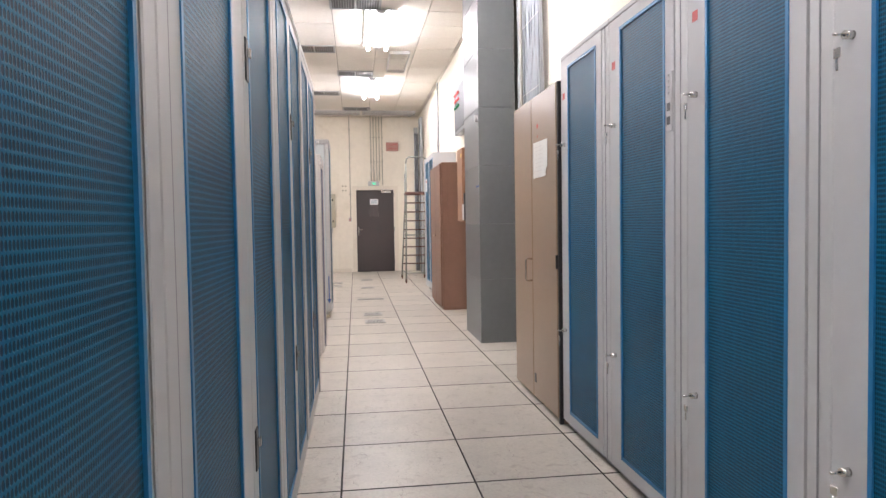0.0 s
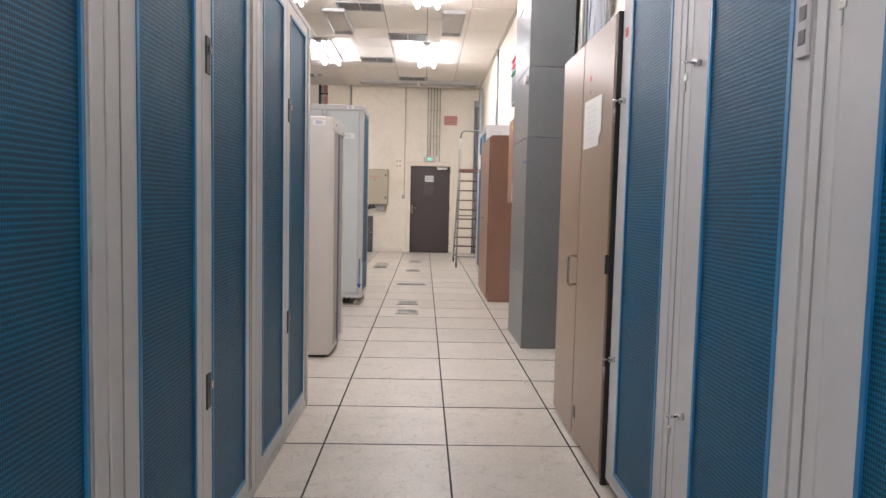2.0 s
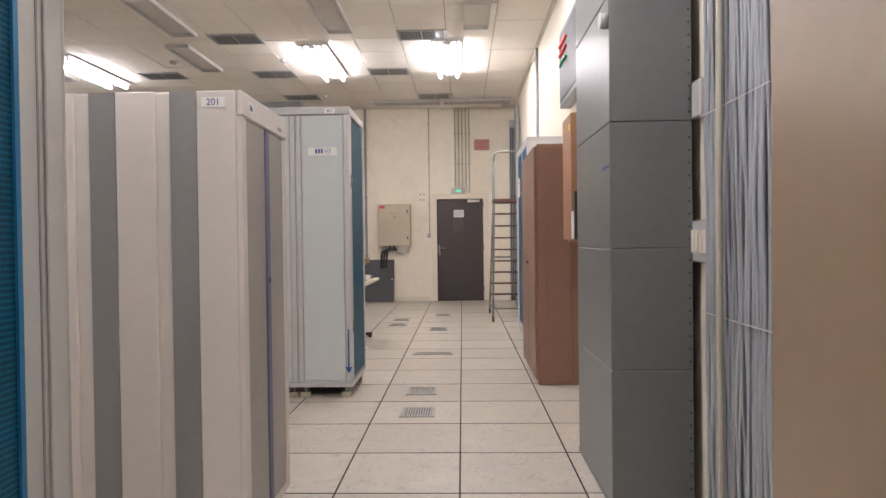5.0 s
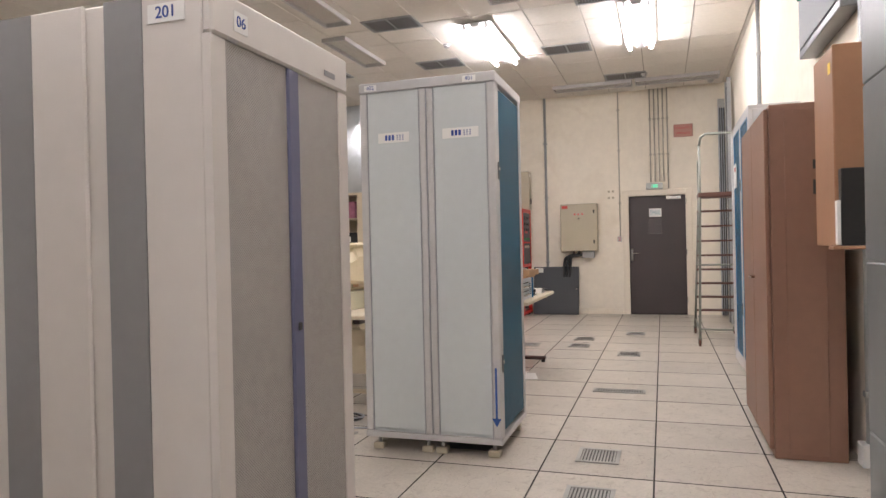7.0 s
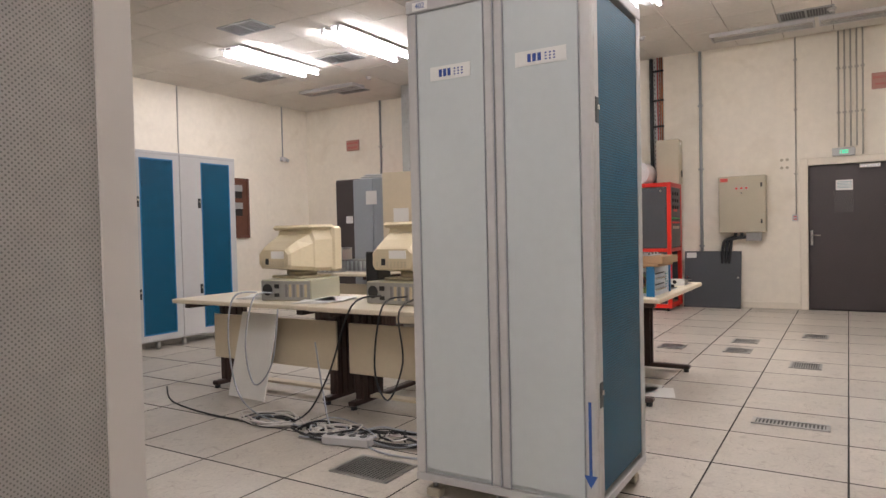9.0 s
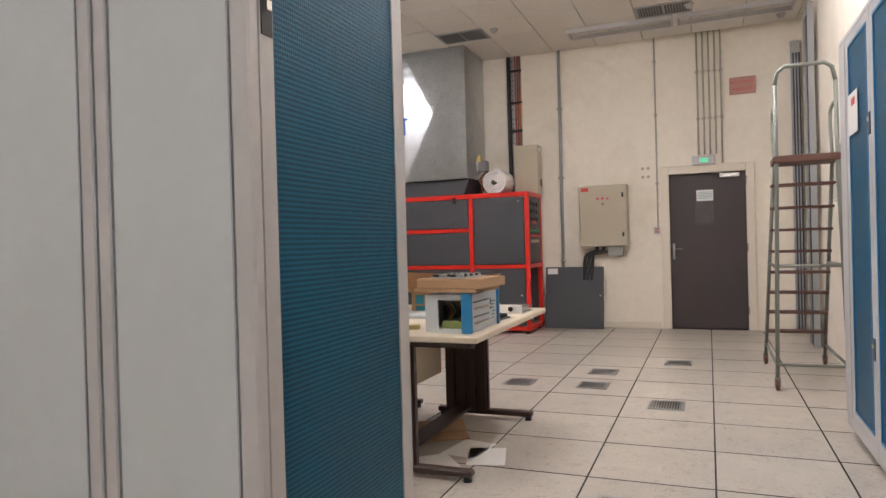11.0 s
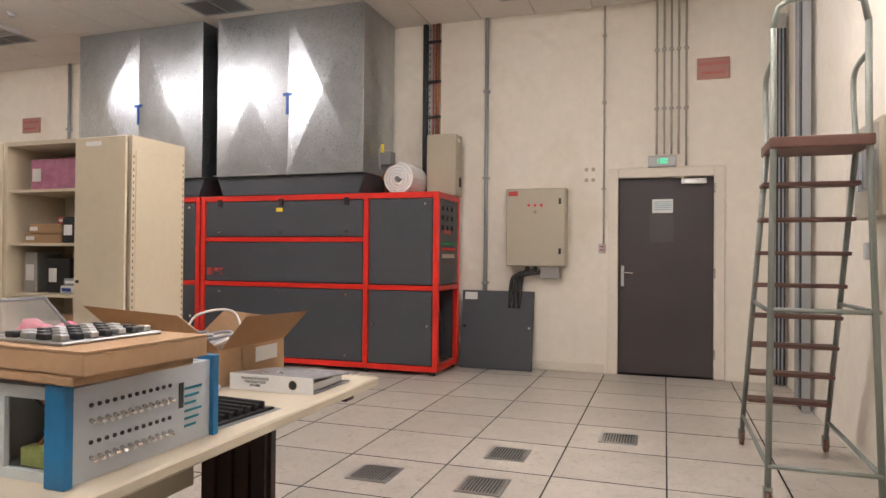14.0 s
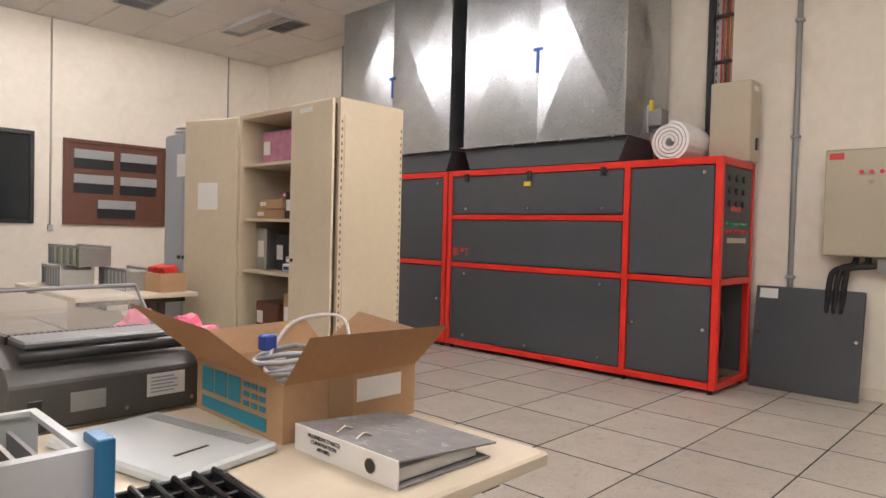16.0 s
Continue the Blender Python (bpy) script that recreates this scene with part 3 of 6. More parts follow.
def socket_strip():
    o = thing("wall_socket", 2.0, 6.19, 0, 0, "white socket block and trunking on the wall", "socket")
    box("trunking", (-0.03, -0.001, 0.08, 0.20, 0.0, 2.3), FRAME, o, bevel=0.004)
    b = box("socket_block", (-0.06, -0.031, 0.02, 0.24, 1.10, 1.28), WHITE, o, "", 0.006)
    for k in range(4):
        box("switch", (-0.068, -0.061, 0.045 + 0.048 * k, 0.08 + 0.048 * k, 1.14, 1.24), FRAME, b, bevel=0.003)
    box("junction_box", (-0.07, -0.031, 0.09, 0.19, 1.72, 1.88), WHITE, o, "", 0.006)


socket_strip()


# ---- cabinet 201 ----
def cabinet_light():
    o = thing("server_cabinet", 0.09, 5.96, 0, 0, "warm light grey cabinet with perforated door and violet strip", "cabinet")
    zt = 1.79
    box("body", (-2.4, -0.02, 0.012, 0.62, 0.02, zt), LIGHTGREY, o, bevel=0.006)
    x = -0.02
    for k in range(7):
        box("side_panel", (x - 0.155, x, 0.0, 0.012, 0.02, zt), LIGHTGREY, o, bevel=0.004)
        box("grey_strip", (x - 0.26, x - 0.157, 0.004, 0.012, 0.02, zt), MIDGREY, o, "dark grey strip", 0)
        x -= 0.315 if k else 0.315
    f = boxes("door", [(-0.02, 0.0, 0.0, 0.05, 0.05, zt - 0.10), (-0.02, 0.0, 0.57, 0.62, 0.05, zt - 0.10), (-0.02, 0.0, 0.05, 0.57, 0.05, 0.08)], LIGHTGREY, o, "", 0.0)
    box("mesh_panel", (-0.018, -0.004, 0.05, 0.295, 0.08, zt - 0.10), GREYMESH_Y, f, "perforated grey sheet", 0)
    box("mesh_panel", (-0.018, -0.004, 0.345, 0.57, 0.08, zt - 0.10), GREYMESH_Y, f, "perforated grey sheet", 0)
    s = box("handle_strip", (-0.018, 0.004, 0.295, 0.345, 0.05, zt - 0.10), PURPLE, f, "violet handle strip", 0.004)
    box("latch", (0.0042, 0.009, 0.312, 0.328, 1.035, 1.055), BLACK, s, bevel=0.002)
    box("header", (-0.02, 0.004, 0.0, 0.62, zt - 0.098, zt), LIGHTGREY, o, bevel=0.006)
    box("maker_plate", (0.0042, 0.0055, 0.48, 0.54, zt - 0.075, zt - 0.06), MIDGREY, o, bevel=0)
    box("foot", (-2.35, -0.05, 0.05, 0.54, 0.0, 0.019), BLACK, o, bevel=0)
    p = box("number_plate", (-0.155, -0.06, -0.0022, -0.0004, zt - 0.065, zt - 0.025), PAPER, o, "white number label", 0)
    lettering("number", "201", 0.036, INK, p, pose(-0.108, -0.003, zt - 0.045))
    q = box("number_plate", (0.0044, 0.006, 0.075, 0.125, zt - 0.075, zt - 0.03), PAPER, o, "white number label", 0)
    lettering("number", "06", 0.034, INK, q, pose(0.0066, 0.10, zt - 0.052, 0, 0, 90))


GREYMESH_Y = perforated("grey_mesh_side", (0.39, 0.365, 0.34), (0.20, 0.185, 0.175), 0.0052, 0.22, axis="Y")
TEAL_Y = perforated("teal_mesh_side", (0.006, 0.10, 0.175), (0.002, 0.02, 0.04), 0.008, 0.30, axis="Y", row=0.0115)
cabinet_light()


# ---- cabinets 401 and 402 ----
def maker_label(parent, x, z, w=0.2):
    p = box("maker_label", (x - w / 2, x + w / 2, -0.003, -0.0005, z - 0.03, z + 0.03), PAPER, parent, "white label with blue marks", 0)
    boxes("blue_marks", [(x - 0.055 + 0.022 * k, x - 0.04 + 0.022 * k, -0.0042, -0.0032, z - 0.016, z + 0.016) for k in range(3)] + [(x + 0.02 + 0.018 * k, x + 0.028 + 0.018 * k, -0.0042, -0.0032, z - 0.016 + 0.012 * j, z - 0.01 + 0.012 * j) for k in range(3) for j in range(3)], INK, p)


def pair_cabinet():
    o = thing("network_cabinet", -0.78, 8.52, 0, 0, "pale grey-green twin cabinet standing on levelling feet", "cabinet")
    w, d, z0, z1 = 0.85, 0.70, 0.12, 2.22
    box("body", (0.03, w - 0.03, 0.012, d, z0, z1 - 0.03), PALE, o)
    for x in (0.0, 0.385, 0.432, w - 0.05):
        box("post", (x, x + (0.05 if x in (0.0, w - 0.05) else 0.043), -0.004, 0.03, z0, z1 - 0.04), ALU, o, bevel=0.006)
    box("side_panel", (0.052, 0.383, 0.0, 0.012, z0 + 0.02, z1 - 0.045), PALE, o, bevel=0.003)
    box("side_panel", (0.477, w - 0.052, 0.0, 0.012, z0 + 0.02, z1 - 0.045), PALE, o, bevel=0.003)
    for x in (0.0505, 0.3835, 0.4295, 0.4755, w - 0.052):
        box("groove", (x - 0.0018, x + 0.0018, -0.0048, -0.0005, z0 + 0.001, z1 - 0.041), CABLEGREY, o, bevel=0)
    box("base_rail", (-0.003, w + 0.003, -0.006, d, z0 - 0.035, z0 - 0.001), WHITE, o, bevel=0.003)
    t = box("top_rail", (-0.003, w + 0.003, -0.006, d, z1 - 0.038, z1 + 0.02), WHITE, o, bevel=0.004)
    for x, s in ((0.075, "402"), (0.70, "401")):
        p = box("number_plate", (x - 0.04, x + 0.04, -0.0082, -0.0064, z1 - 0.03, z1 + 0.006), PAPER, t, "white number label", 0)
        lettering("number", s, 0.034, INK, p, pose(x, -0.009, z1 - 0.012))
    maker_label(o, 0.22, 1.90)
    maker_label(o, 0.64, 1.90, 0.22)
    # blue door on the end
    f = boxes("door", [(w - 0.03, w, 0.03, 0.075, z0, z1 - 0.04), (w - 0.03, w, d - 0.06, d, z0, z1 - 0.04)], ALU, o)
    box("mesh_panel", (w - 0.02, w - 0.004, 0.075, d - 0.06, z0 + 0.03, z1 - 0.07), TEAL_Y, f, "teal blue perforated sheet", 0)
    for z in (0.55, 1.67):
        l = box("latch", (w - 0.002, w + 0.003, 0.035, 0.07, z - 0.05, z + 0.05), BLACK, f, "black recessed latch", 0)
        box("catch", (w + 0.003, w + 0.01, 0.045, 0.06, z, z + 0.02), CHROME, l, bevel=0)
    boxes("arrow", [(w - 0.034, w - 0.022, -0.0062, -0.0045, 0.24, 0.53)], TAPE, o, "blue tape arrow pointing down")
    prism("arrow_head", [(w - 0.055, 0.24), (w - 0.001, 0.24), (w - 0.028, 0.19)], -0.0064, -0.0048, TAPE, o)
    for x, y in ((0.06, 0.06), (0.38, 0.06), (0.47, 0.06), (0.79, 0.06), (0.06, 0.64), (0.42, 0.64), (0.79, 0.64)):
        ft = rod("levelling_foot", [(x, y, 0.02), (x, y, z0 - 0.036)], 0.012, STEEL, o)
        box("foot_block", (x - 0.035, x + 0.035, y - 0.03, y + 0.03, 0.0, 0.04), EBOX, ft, bevel=0.006)
    # opening under it with cables
    box("cable_hole", (0.44, 0.75, 0.15, 0.45, 0.0008, 0.003), BLACK, o, bevel=0)
    for k in range(5):
        rod("cable", [(0.5 + 0.04 * k, 0.3, 0.002), (0.48 + 0.05 * k, 0.28, 0.05), (0.5 + 0.04 * k, 0.33, z0 - 0.03)], 0.008, RUBBER, o, smooth=True)


pair_cabinet()


# ---- along the east wall ----
def brown_cabinet():
    o = thing("metal_cabinet", 1.52, 10.05, 0, -90, "dark brown steel cabinet with chrome handle", "cabinet")
    z1 = 1.99
    box("body", (0.0, 1.12, 0.025, 0.39, 0.0, z1), BROWN2, o, bevel=0.004)
    box("door", (0.01, 0.55, 0.0, 0.024, 0.05, z1 - 0.02), BROWN2, o, bevel=0.004)
    d = box("door", (0.555, 1.11, 0.0, 0.024, 0.05, z1 - 0.02), BROWN2, o, bevel=0.004)
    rod("handle", [(0.60, 0, 1.0), (0.60, -0.03, 1.0), (0.66, -0.035, 1.0)], 0.009, CHROME, d, "chrome lever handle")
    box("side_panel", (1.121, 1.126, 0.10, 0.30, 0.03, z1 - 0.03), BROWN2, o, bevel=0.002)
    for z, s in ((1.62, 0.05), (1.48, 0.08)):
        box("black_tape", (1.1265, 1.129, 0.24, 0.34, z, z + s), BLACK, o, "torn black tape", 0)


brown_cabinet()


def wall_case():
    o = thing("wall_case", 2.0, 8.05, 1.20, 0, "brown wall-hung case with black folder in its rack", "case")
    box("body", (-0.30, -0.001, 0.12, 0.50, 0.0, 0.90), BROWN2_LIGHT, o, bevel=0.005)
    box("shelf", (-0.33, -0.001, 0.02, 0.118, -0.015, 0.0), BROWN2_LIGHT, o, bevel=0.003)
    f = box("folder", (-0.29, -0.14, 0.05, 0.10, 0.001, 0.34), BLACK, o, "black ring folder", 0.004)
    box("paper_block", (-0.306, -0.292, 0.055, 0.095, 0.006, 0.20), PAPER, f, bevel=0.001)
    box("sticker", (-0.302, -0.3005, 0.16, 0.20, 0.78, 0.83), YELLOW, o, bevel=0)


BROWN2_LIGHT = mat("tan_brown_paint", (0.30, 0.155, 0.085), 0.45, 0, 0.05, 2)
wall_case()


def alarm_panel():
    o = thing("alarm_panel", 2.0, 8.85, 2.47, 0, "grey alarm panel with rows of red and green lamps", "panel")
    box("case", (-0.11, -0.001, 0, 1.1, 0, 0.72), STEELGREY, o, bevel=0.006)
    box("face", (-0.118, -0.111, 0.05, 1.05, 0.05, 0.66), CHARCOAL, o, bevel=0.002)
    for r in range(3):
        for k in range(6):
            rod("lamp", [(-0.118, 0.62 + 0.07 * k, 0.56 - 0.09 * r), (-0.14, 0.62 + 0.07 * k, 0.56 - 0.09 * r)], 0.016, (RED, RED, GREENLENS)[r], o, n=10)


GREENLENS = mat("green_lens", (0.02, 0.25, 0.09), 0.25)
alarm_panel()


def east_conduits():
    for y, z0 in ((8.78, 0.1), (12.6, 2.35)):
        o = thing("conduit", 1.975, y, 0, 0, "grey vertical conduit fixed to the wall", "pipe", "wall conduits")
        rod("pipe", [(0, 0, z0), (0, 0, H)], 0.02, PIPE, o, n=10)
        for z in (z0 + 0.3, 2.2, 3.2):
            box("clip", (-0.026, 0.024, -0.028, 0.028, z, z + 0.03), STEEL, o, bevel=0.003)
        box("outlet", (-0.05, 0.024, -0.05, 0.05, z0 - 0.06, z0 + 0.06), WHITE, o, bevel=0.006)


east_conduits()


def blue_right():
    for y, w, panel in ((11.95, 0.768, (0.253, 0.707)), (11.18, 0.62, (0.074, 0.54))):
        o = thing("network_cabinet", 1.63, y, 0, -90, "tall blue-fronted white cabinet beside the wall", "cabinet", "pair of blue wall cabinets")
        z0, z1 = 0.07, 2.27
        box("body", (0.002, w, 0.03, 0.368, z0, z1), WHITE, o)
        for x in (0.05, w - 0.1):
            box("foot", (x, x + 0.05, 0.05, 0.1, 0, z0), STEEL, o, bevel=0.004)
        box("base_rail", (0, w, 0.002, 0.029, z0, z0 + 0.06), ALU, o, bevel=0.003)
        box("top_rail", (0, w, -0.002, 0.368, z1 + 0.001, z1 + 0.03), WHITE, o, bevel=0.003)
        d = mesh_door(o, 0.0, w, *panel, z0 + 0.06, z1)
        for z in (0.62, 1.72):
            latch(d, panel[1] + 0.035, z)
        if y > 11.5:
            box("side_stile", (0.004, 0.17, -0.004, -0.0005, z0 + 0.07, z1 - 0.01), WHITE, o, bevel=0.001)
            p = box("notice", (0.27, 0.50, -0.008, -0.0045, 1.72, 1.94), PAPER, o, "white notice with a red mark", 0)
            box("red_mark", (0.36, 0.45, -0.0092, -0.0082, 1.87, 1.91), REDSIGN, p, bevel=0)


blue_right()


def far_blue():
    for i in range(3):
        o = thing("network_cabinet", -5.45, 10.83 - 0.78 * i, 0, 90, "tall white cabinet with narrow blue perforated door", "cabinet", "far row of blue cabinets")
        z0, z1, w = 0.09, 2.12, 0.775
        box("body", (0.002, w, 0.03, 0.7, z0, z1), WHITE, o)
        for x in (0.05, 0.5):
            rod("foot", [(x, 0.08, 0), (x, 0.08, z0)], 0.025, STEEL, o)
        box("top_rail", (0, w, -0.002, 0.7, z1 + 0.001, z1 + 0.03), WHITE, o, bevel=0.003)
        d = mesh_door(o, 0.0, w, 0.28, 0.69, z0 + 0.02, z1)
        for z in (0.62, 1.60):
            latch(d, 0.25, z)


far_blue()


def step_ladder():
    o = thing("platform_ladder", 1.36, 13.1, 0, 0, "green-grey steel platform ladder on castors with brown treads", "ladder")
    w = 0.48
    # front frame leans back from its castors to the platform
    for x in (0.0, w):
        rod("front_upright", [(x, 0.0, 0.07), (x * 0.86 + 0.035, 0.10, 1.78), (x * 0.86 + 0.035, 0.11, 2.35)], 0.016, LADDER, o)
        rod("rear_upright", [(x, 1.15, 0.07), (x * 0.86 + 0.035, 0.32, 1.78)], 0.015, LADDER, o)
    xl, xr = 0.035, w * 0.86 + 0.035
    rod("guard_rail", [(xl, 0.11, 2.35), (xl + 0.02, 0.11, 2.45), (xl + 0.07, 0.11, 2.49), (xr - 0.07, 0.11, 2.49), (xr - 0.02, 0.11, 2.45), (xr, 0.11, 2.35)], 0.016, LADDER, o, "", 10)
    for x in (xl, xr):
        rod("side_rail", [(x, 0.32, 1.78), (x, 0.38, 2.05), (x, 0.34, 2.17), (x, 0.11, 2.2)], 0.014, LADDER, o, smooth=True)
    box("platform", (xl - 0.02, xr + 0.02, 0.06, 0.40, 1.745, 1.80), TREAD, o, "brown platform board", 0.006)
    for k in range(8):
        z = 0.32 + 0.18 * k
        f = (z - 0.07) / 1.71
        y = 1.15 - 0.83 * f
        box("tread", (0.012, w - 0.012, y - 0.11, y + 0.02, z, z + 0.022), TREAD, o, "brown worn tread", 0.004)
    for a, b in (((0, 0.0, 0.20), (w, 0.0, 0.20)), ((0, 0.05, 0.95), (w, 0.05, 0.95)), ((0, 0.0, 0.20), (0, 1.09, 0.20)), ((w, 0.0, 0.20), (w, 1.09, 0.20)), ((0.0, 0.055, 0.95), (0.02, 0.73, 0.95)), ((w, 0.055, 0.95), (w - 0.02, 0.73, 0.95))):
        rod("brace", [a, b], 0.012, LADDER, o)
    for x in (0.0, w):
        for y in (0.0, 1.15):
            c = rod("castor", [(x - 0.012, y, 0.042), (x + 0.012, y, 0.042)], 0.042, WOOD, o, "brown castor wheel", 14)
            boxes("fork", [(x - 0.02, x - 0.014, y - 0.02, y + 0.02, 0.03, 0.10), (x + 0.014, x + 0.02, y - 0.02, y + 0.02, 0.03, 0.10), (x - 0.014, x + 0.014, y - 0.02, y + 0.02, 0.085, 0.10)], LADDER, c)


step_ladder()


def east_box():
    o = thing("meter_box", 2.0, 13.35, 1.42, 0, "beige meter box with a clear cover on the wall", "box")
    box("case", (-0.10, -0.001, 0, 0.5, 0, 0.5), EBOX, o, bevel=0.006)
    box("cover", (-0.15, -0.101, 0.03, 0.47, 0.03, 0.47), CLEAR, o, "clear plastic cover", 0.004)
    boxes("breaker", [(-0.125, -0.1015, 0.08 + 0.08 * k, 0.14 + 0.08 * k, 0.15, 0.34) for k in range(4)], CABLEGREY, o)
    s = thing("wall_socket", 2.0, 13.9, 1.2, 0, "small white wall socket", "socket")
    box("plate", (-0.03, -0.001, 0, 0.06, 0, 0.10), WHITE, s, bevel=0.006)


east_box()


def cable_ladder():
    o = thing("cable_tray", 1.93, 15.35, 0, 0, "vertical steel cable tray with worn cables beside the wall", "tray")
    for y in (0, 0.30):
        box("rail", (-0.03, 0.03, y, y + 0.02, 0.0, 3.62), PIPE, o, bevel=0.002)
    for k in range(16):
        box("rung", (-0.012, 0.012, 0.02, 0.30, 0.12 + 0.22 * k, 0.145 + 0.22 * k), PIPE, o, bevel=0)
    for k in range(9):
        y = 0.05 + 0.027 * k
        rod("cable", [(0.0 - 0.02, y, 0.01), (-0.025, y + random.uniform(-0.01, 0.01), 1.2), (-0.02, y + random.uniform(-0.01, 0.01), 2.4), (-0.02, y, 3.5)], 0.009, random.choice((RUBBER, CABLEGREY, PIPE)), o, smooth=True)
    t = thing("cable_tray", 1.92, 16.5, 0, 0, "perforated steel cable tray rising along the corner", "tray")
    box("tray", (-0.05, 0.05, 0.06, 0.12, 0.0, 3.55), STEEL, t, bevel=0.002)
    for k in range(6):
        rod("cable", [(-0.04 + 0.016 * k, 0.05, 0.01), (-0.04 + 0.0165 * k, 0.045, 1.8), (-0.04 + 0.016 * k, 0.05, 3.4)], 0.009, random.choice((RUBBER, CABLEGREY)), t, smooth=True)


cable_ladder()


# ---- the red air-conditioning unit ----
def red_unit():
    for i, (xa, xb) in enumerate(((-4.08, -1.25), (-6.93, -4.10))):
        o = thing("cooling_unit", xb, 15.78, 0, 0, "charcoal air-conditioning unit in a bright red frame", "cooling unit", "red framed cooling units")
        w, d, h, e = xb - xa, 0.72, 1.84, 0.055
        mid = -0.79
        for x in (-w, mid - e / 2, -e):
            box("upright", (x, x + e, 0, e, 0.04, h), RED, o, bevel=0.005)
        for x in (-w, -e):
            box("upright", (x, x + e, d - e, d, 0.04, h), RED, o, bevel=0.005)
        for z in (0.04, h - e):
            box("rail", (-w + e, -e, 0.002, e - 0.002, z, z + e), RED, o, bevel=0.005)
            box("side_rail", (-e + 0.002, -0.002, e, d - e, z, z + e), RED, o, bevel=0.005)
        for z in (0.85, 1.34):
            box("rail", (-w + e, mid - e / 2, 0.003, e - 0.002, z, z + 0.05), RED, o, bevel=0.005)
        box("rail", (mid + e / 2, -e, 0.003, e - 0.002, 0.85, 0.90), RED, o, bevel=0.005)
        box("side_rail", (-e + 0.002, -0.002, e, d - e, 0.85, 0.90), RED, o, bevel=0.005)
        left, right = -w + e, mid - e / 2
        panels = [(left, right, 0.90, 1.34, 0), (left, right, 1.39, h - e, 1), (left, right, 0.095, 0.85, 2), (mid + e / 2, -e, 0.90, h - e, 3), (mid + e / 2, -e, 0.095, 0.85, 4)]
        for a, b, z0, z1, k in panels:
            p = box("panel", (a + 0.008, b - 0.008, 0.008, 0.03, z0 + 0.008, z1 - 0.008), CHARCOAL, o, "", 0.004)
            spots = {0: [], 1: [(0.1, z0 + 0.06), (0.5, z0 + 0.06), (0.9, z0 + 0.06)], 2: [(u, z) for u in (0.1, 0.5, 0.9) for z in (z0 + 0.06, z1 - 0.06)], 3: [(0.88, z1 - 0.06)], 4: [(0.08, 0.5), (0.92, 0.5)]}[k]
            for u, z in spots:
                rod("fastener", [(a + u * (b - a), 0.008, z), (a + u * (b - a), -0.004, z)], 0.014, CHROME, p, "chrome fastener", 10)
            if k == 1:
                for u in (0.1, 0.5, 0.9):
                    box("toggle_latch", (a + u * (b - a) - 0.025, a + u * (b - a) + 0.025, -0.015, 0.007, z1 - 0.06, z1 + 0.02), BLACK, p, "black toggle latch", 0.004)
                box("warning_label", (a + 0.47 * (b - a), a + 0.51 * (b - a), -0.002, 0.0075, z1 - 0.12, z1 - 0.08), YELLOW, p, bevel=0)
            if k == 0:
                xx = a + 0.03 if i == 0 else b - 0.25
                boxes("red_mark", [(xx, xx + 0.05, 0.0055, 0.0075, z0 + 0.07, z0 + 0.15), (xx + 0.065, xx + 0.075, 0.0055, 0.0075, z0 + 0.07, z0 + 0.15), (xx + 0.10, xx + 0.15, 0.0055, 0.0075, z0 + 0.11, z0 + 0.15), (xx + 0.16, xx + 0.21, 0.0055, 0.0075, z0 + 0.135, z0 + 0.15), (xx + 0.18, xx + 0.192, 0.0055, 0.0075, z0 + 0.07, z0 + 0.135)], REDSIGN, p)
        box("top_panel", (-w, 0, 0, d, h - 0.004, h + 0.004), RED, o, bevel=0)
        boxes("casing", [(-w + 0.01, -0.70, 0.04, d - 0.01, 0.1, h - 0.02)], CHARCOAL, o)
        box("back_panel", (-0.7, -0.01, d - 0.03, d - 0.01, 0.1, h - 0.02), CHARCOAL, o)
        for x in (-w + 0.06, mid, -0.06):
            rod("foot", [(x, 0.05, 0), (x, 0.05, 0.04)], 0.025, BLACK, o)
            rod("foot", [(x, d - 0.05, 0), (x, d - 0.05, 0.04)], 0.025, BLACK, o)
        if i == 0:
            s = box("control_panel", (-0.03, -0.006, e + 0.006, d - e - 0.006, 0.91, h - e - 0.006), CHARCOAL, o, "charcoal control panel with dials and buttons", 0.003)
            for r in range(3):
                for k in range(3):
                    rod("dial", [(-0.006, 0.16 + 0.15 * k, 1.69 - 0.10 * r), (0.012, 0.16 + 0.15 * k, 1.69 - 0.10 * r)], 0.028, BLACK, s, "black dial", 12)
            for r, mm in ((0, GREENLENS), (1, RED)):
                for k in range(7):
                    rod("button", [(-0.006, 0.12 + 0.07 * k, 1.33 - 0.06 * r), (0.008, 0.12 + 0.07 * k, 1.33 - 0.06 * r)], 0.014, mm, s, n=10)
            box("red_plate", (-0.005, -0.002, 0.2, 0.42, 1.43, 1.47), REDSIGN, s, bevel=0)
            box("name_plate", (-0.005, -0.002, 0.14, 0.55, 1.18, 1.22), EBOX, s, bevel=0)
            f = rod("gas_bottle", [(-0.25, 0.25, 0.10), (-0.25, 0.25, 0.48)], 0.11, TAPE, o, "blue gas bottle", 18)
            box("label", (-0.165, -0.138, 0.20, 0.30, 0.2, 0.4), PAPER, f, bevel=0)
            bm = bmesh.new()
            for k in range(12):
                a0 = k * math.tau / 12
                add_tube(bm, [(-0.30 + 0.0, 0.48 + 0.12 * math.cos(a0 + t * 0.55), 0.42 + 0.28 * math.sin(a0 + t * 0.55)) for t in range(2)], 0.03, 6)
            part("hose_coil", bm, RUBBER, o)
            rod("hose", [(-0.15, 0.4, 0.1), (-0.12, 0.45, 0.5), (-0.2, 0.3, 0.84)], 0.02, RUBBER, o, smooth=True)


red_unit()


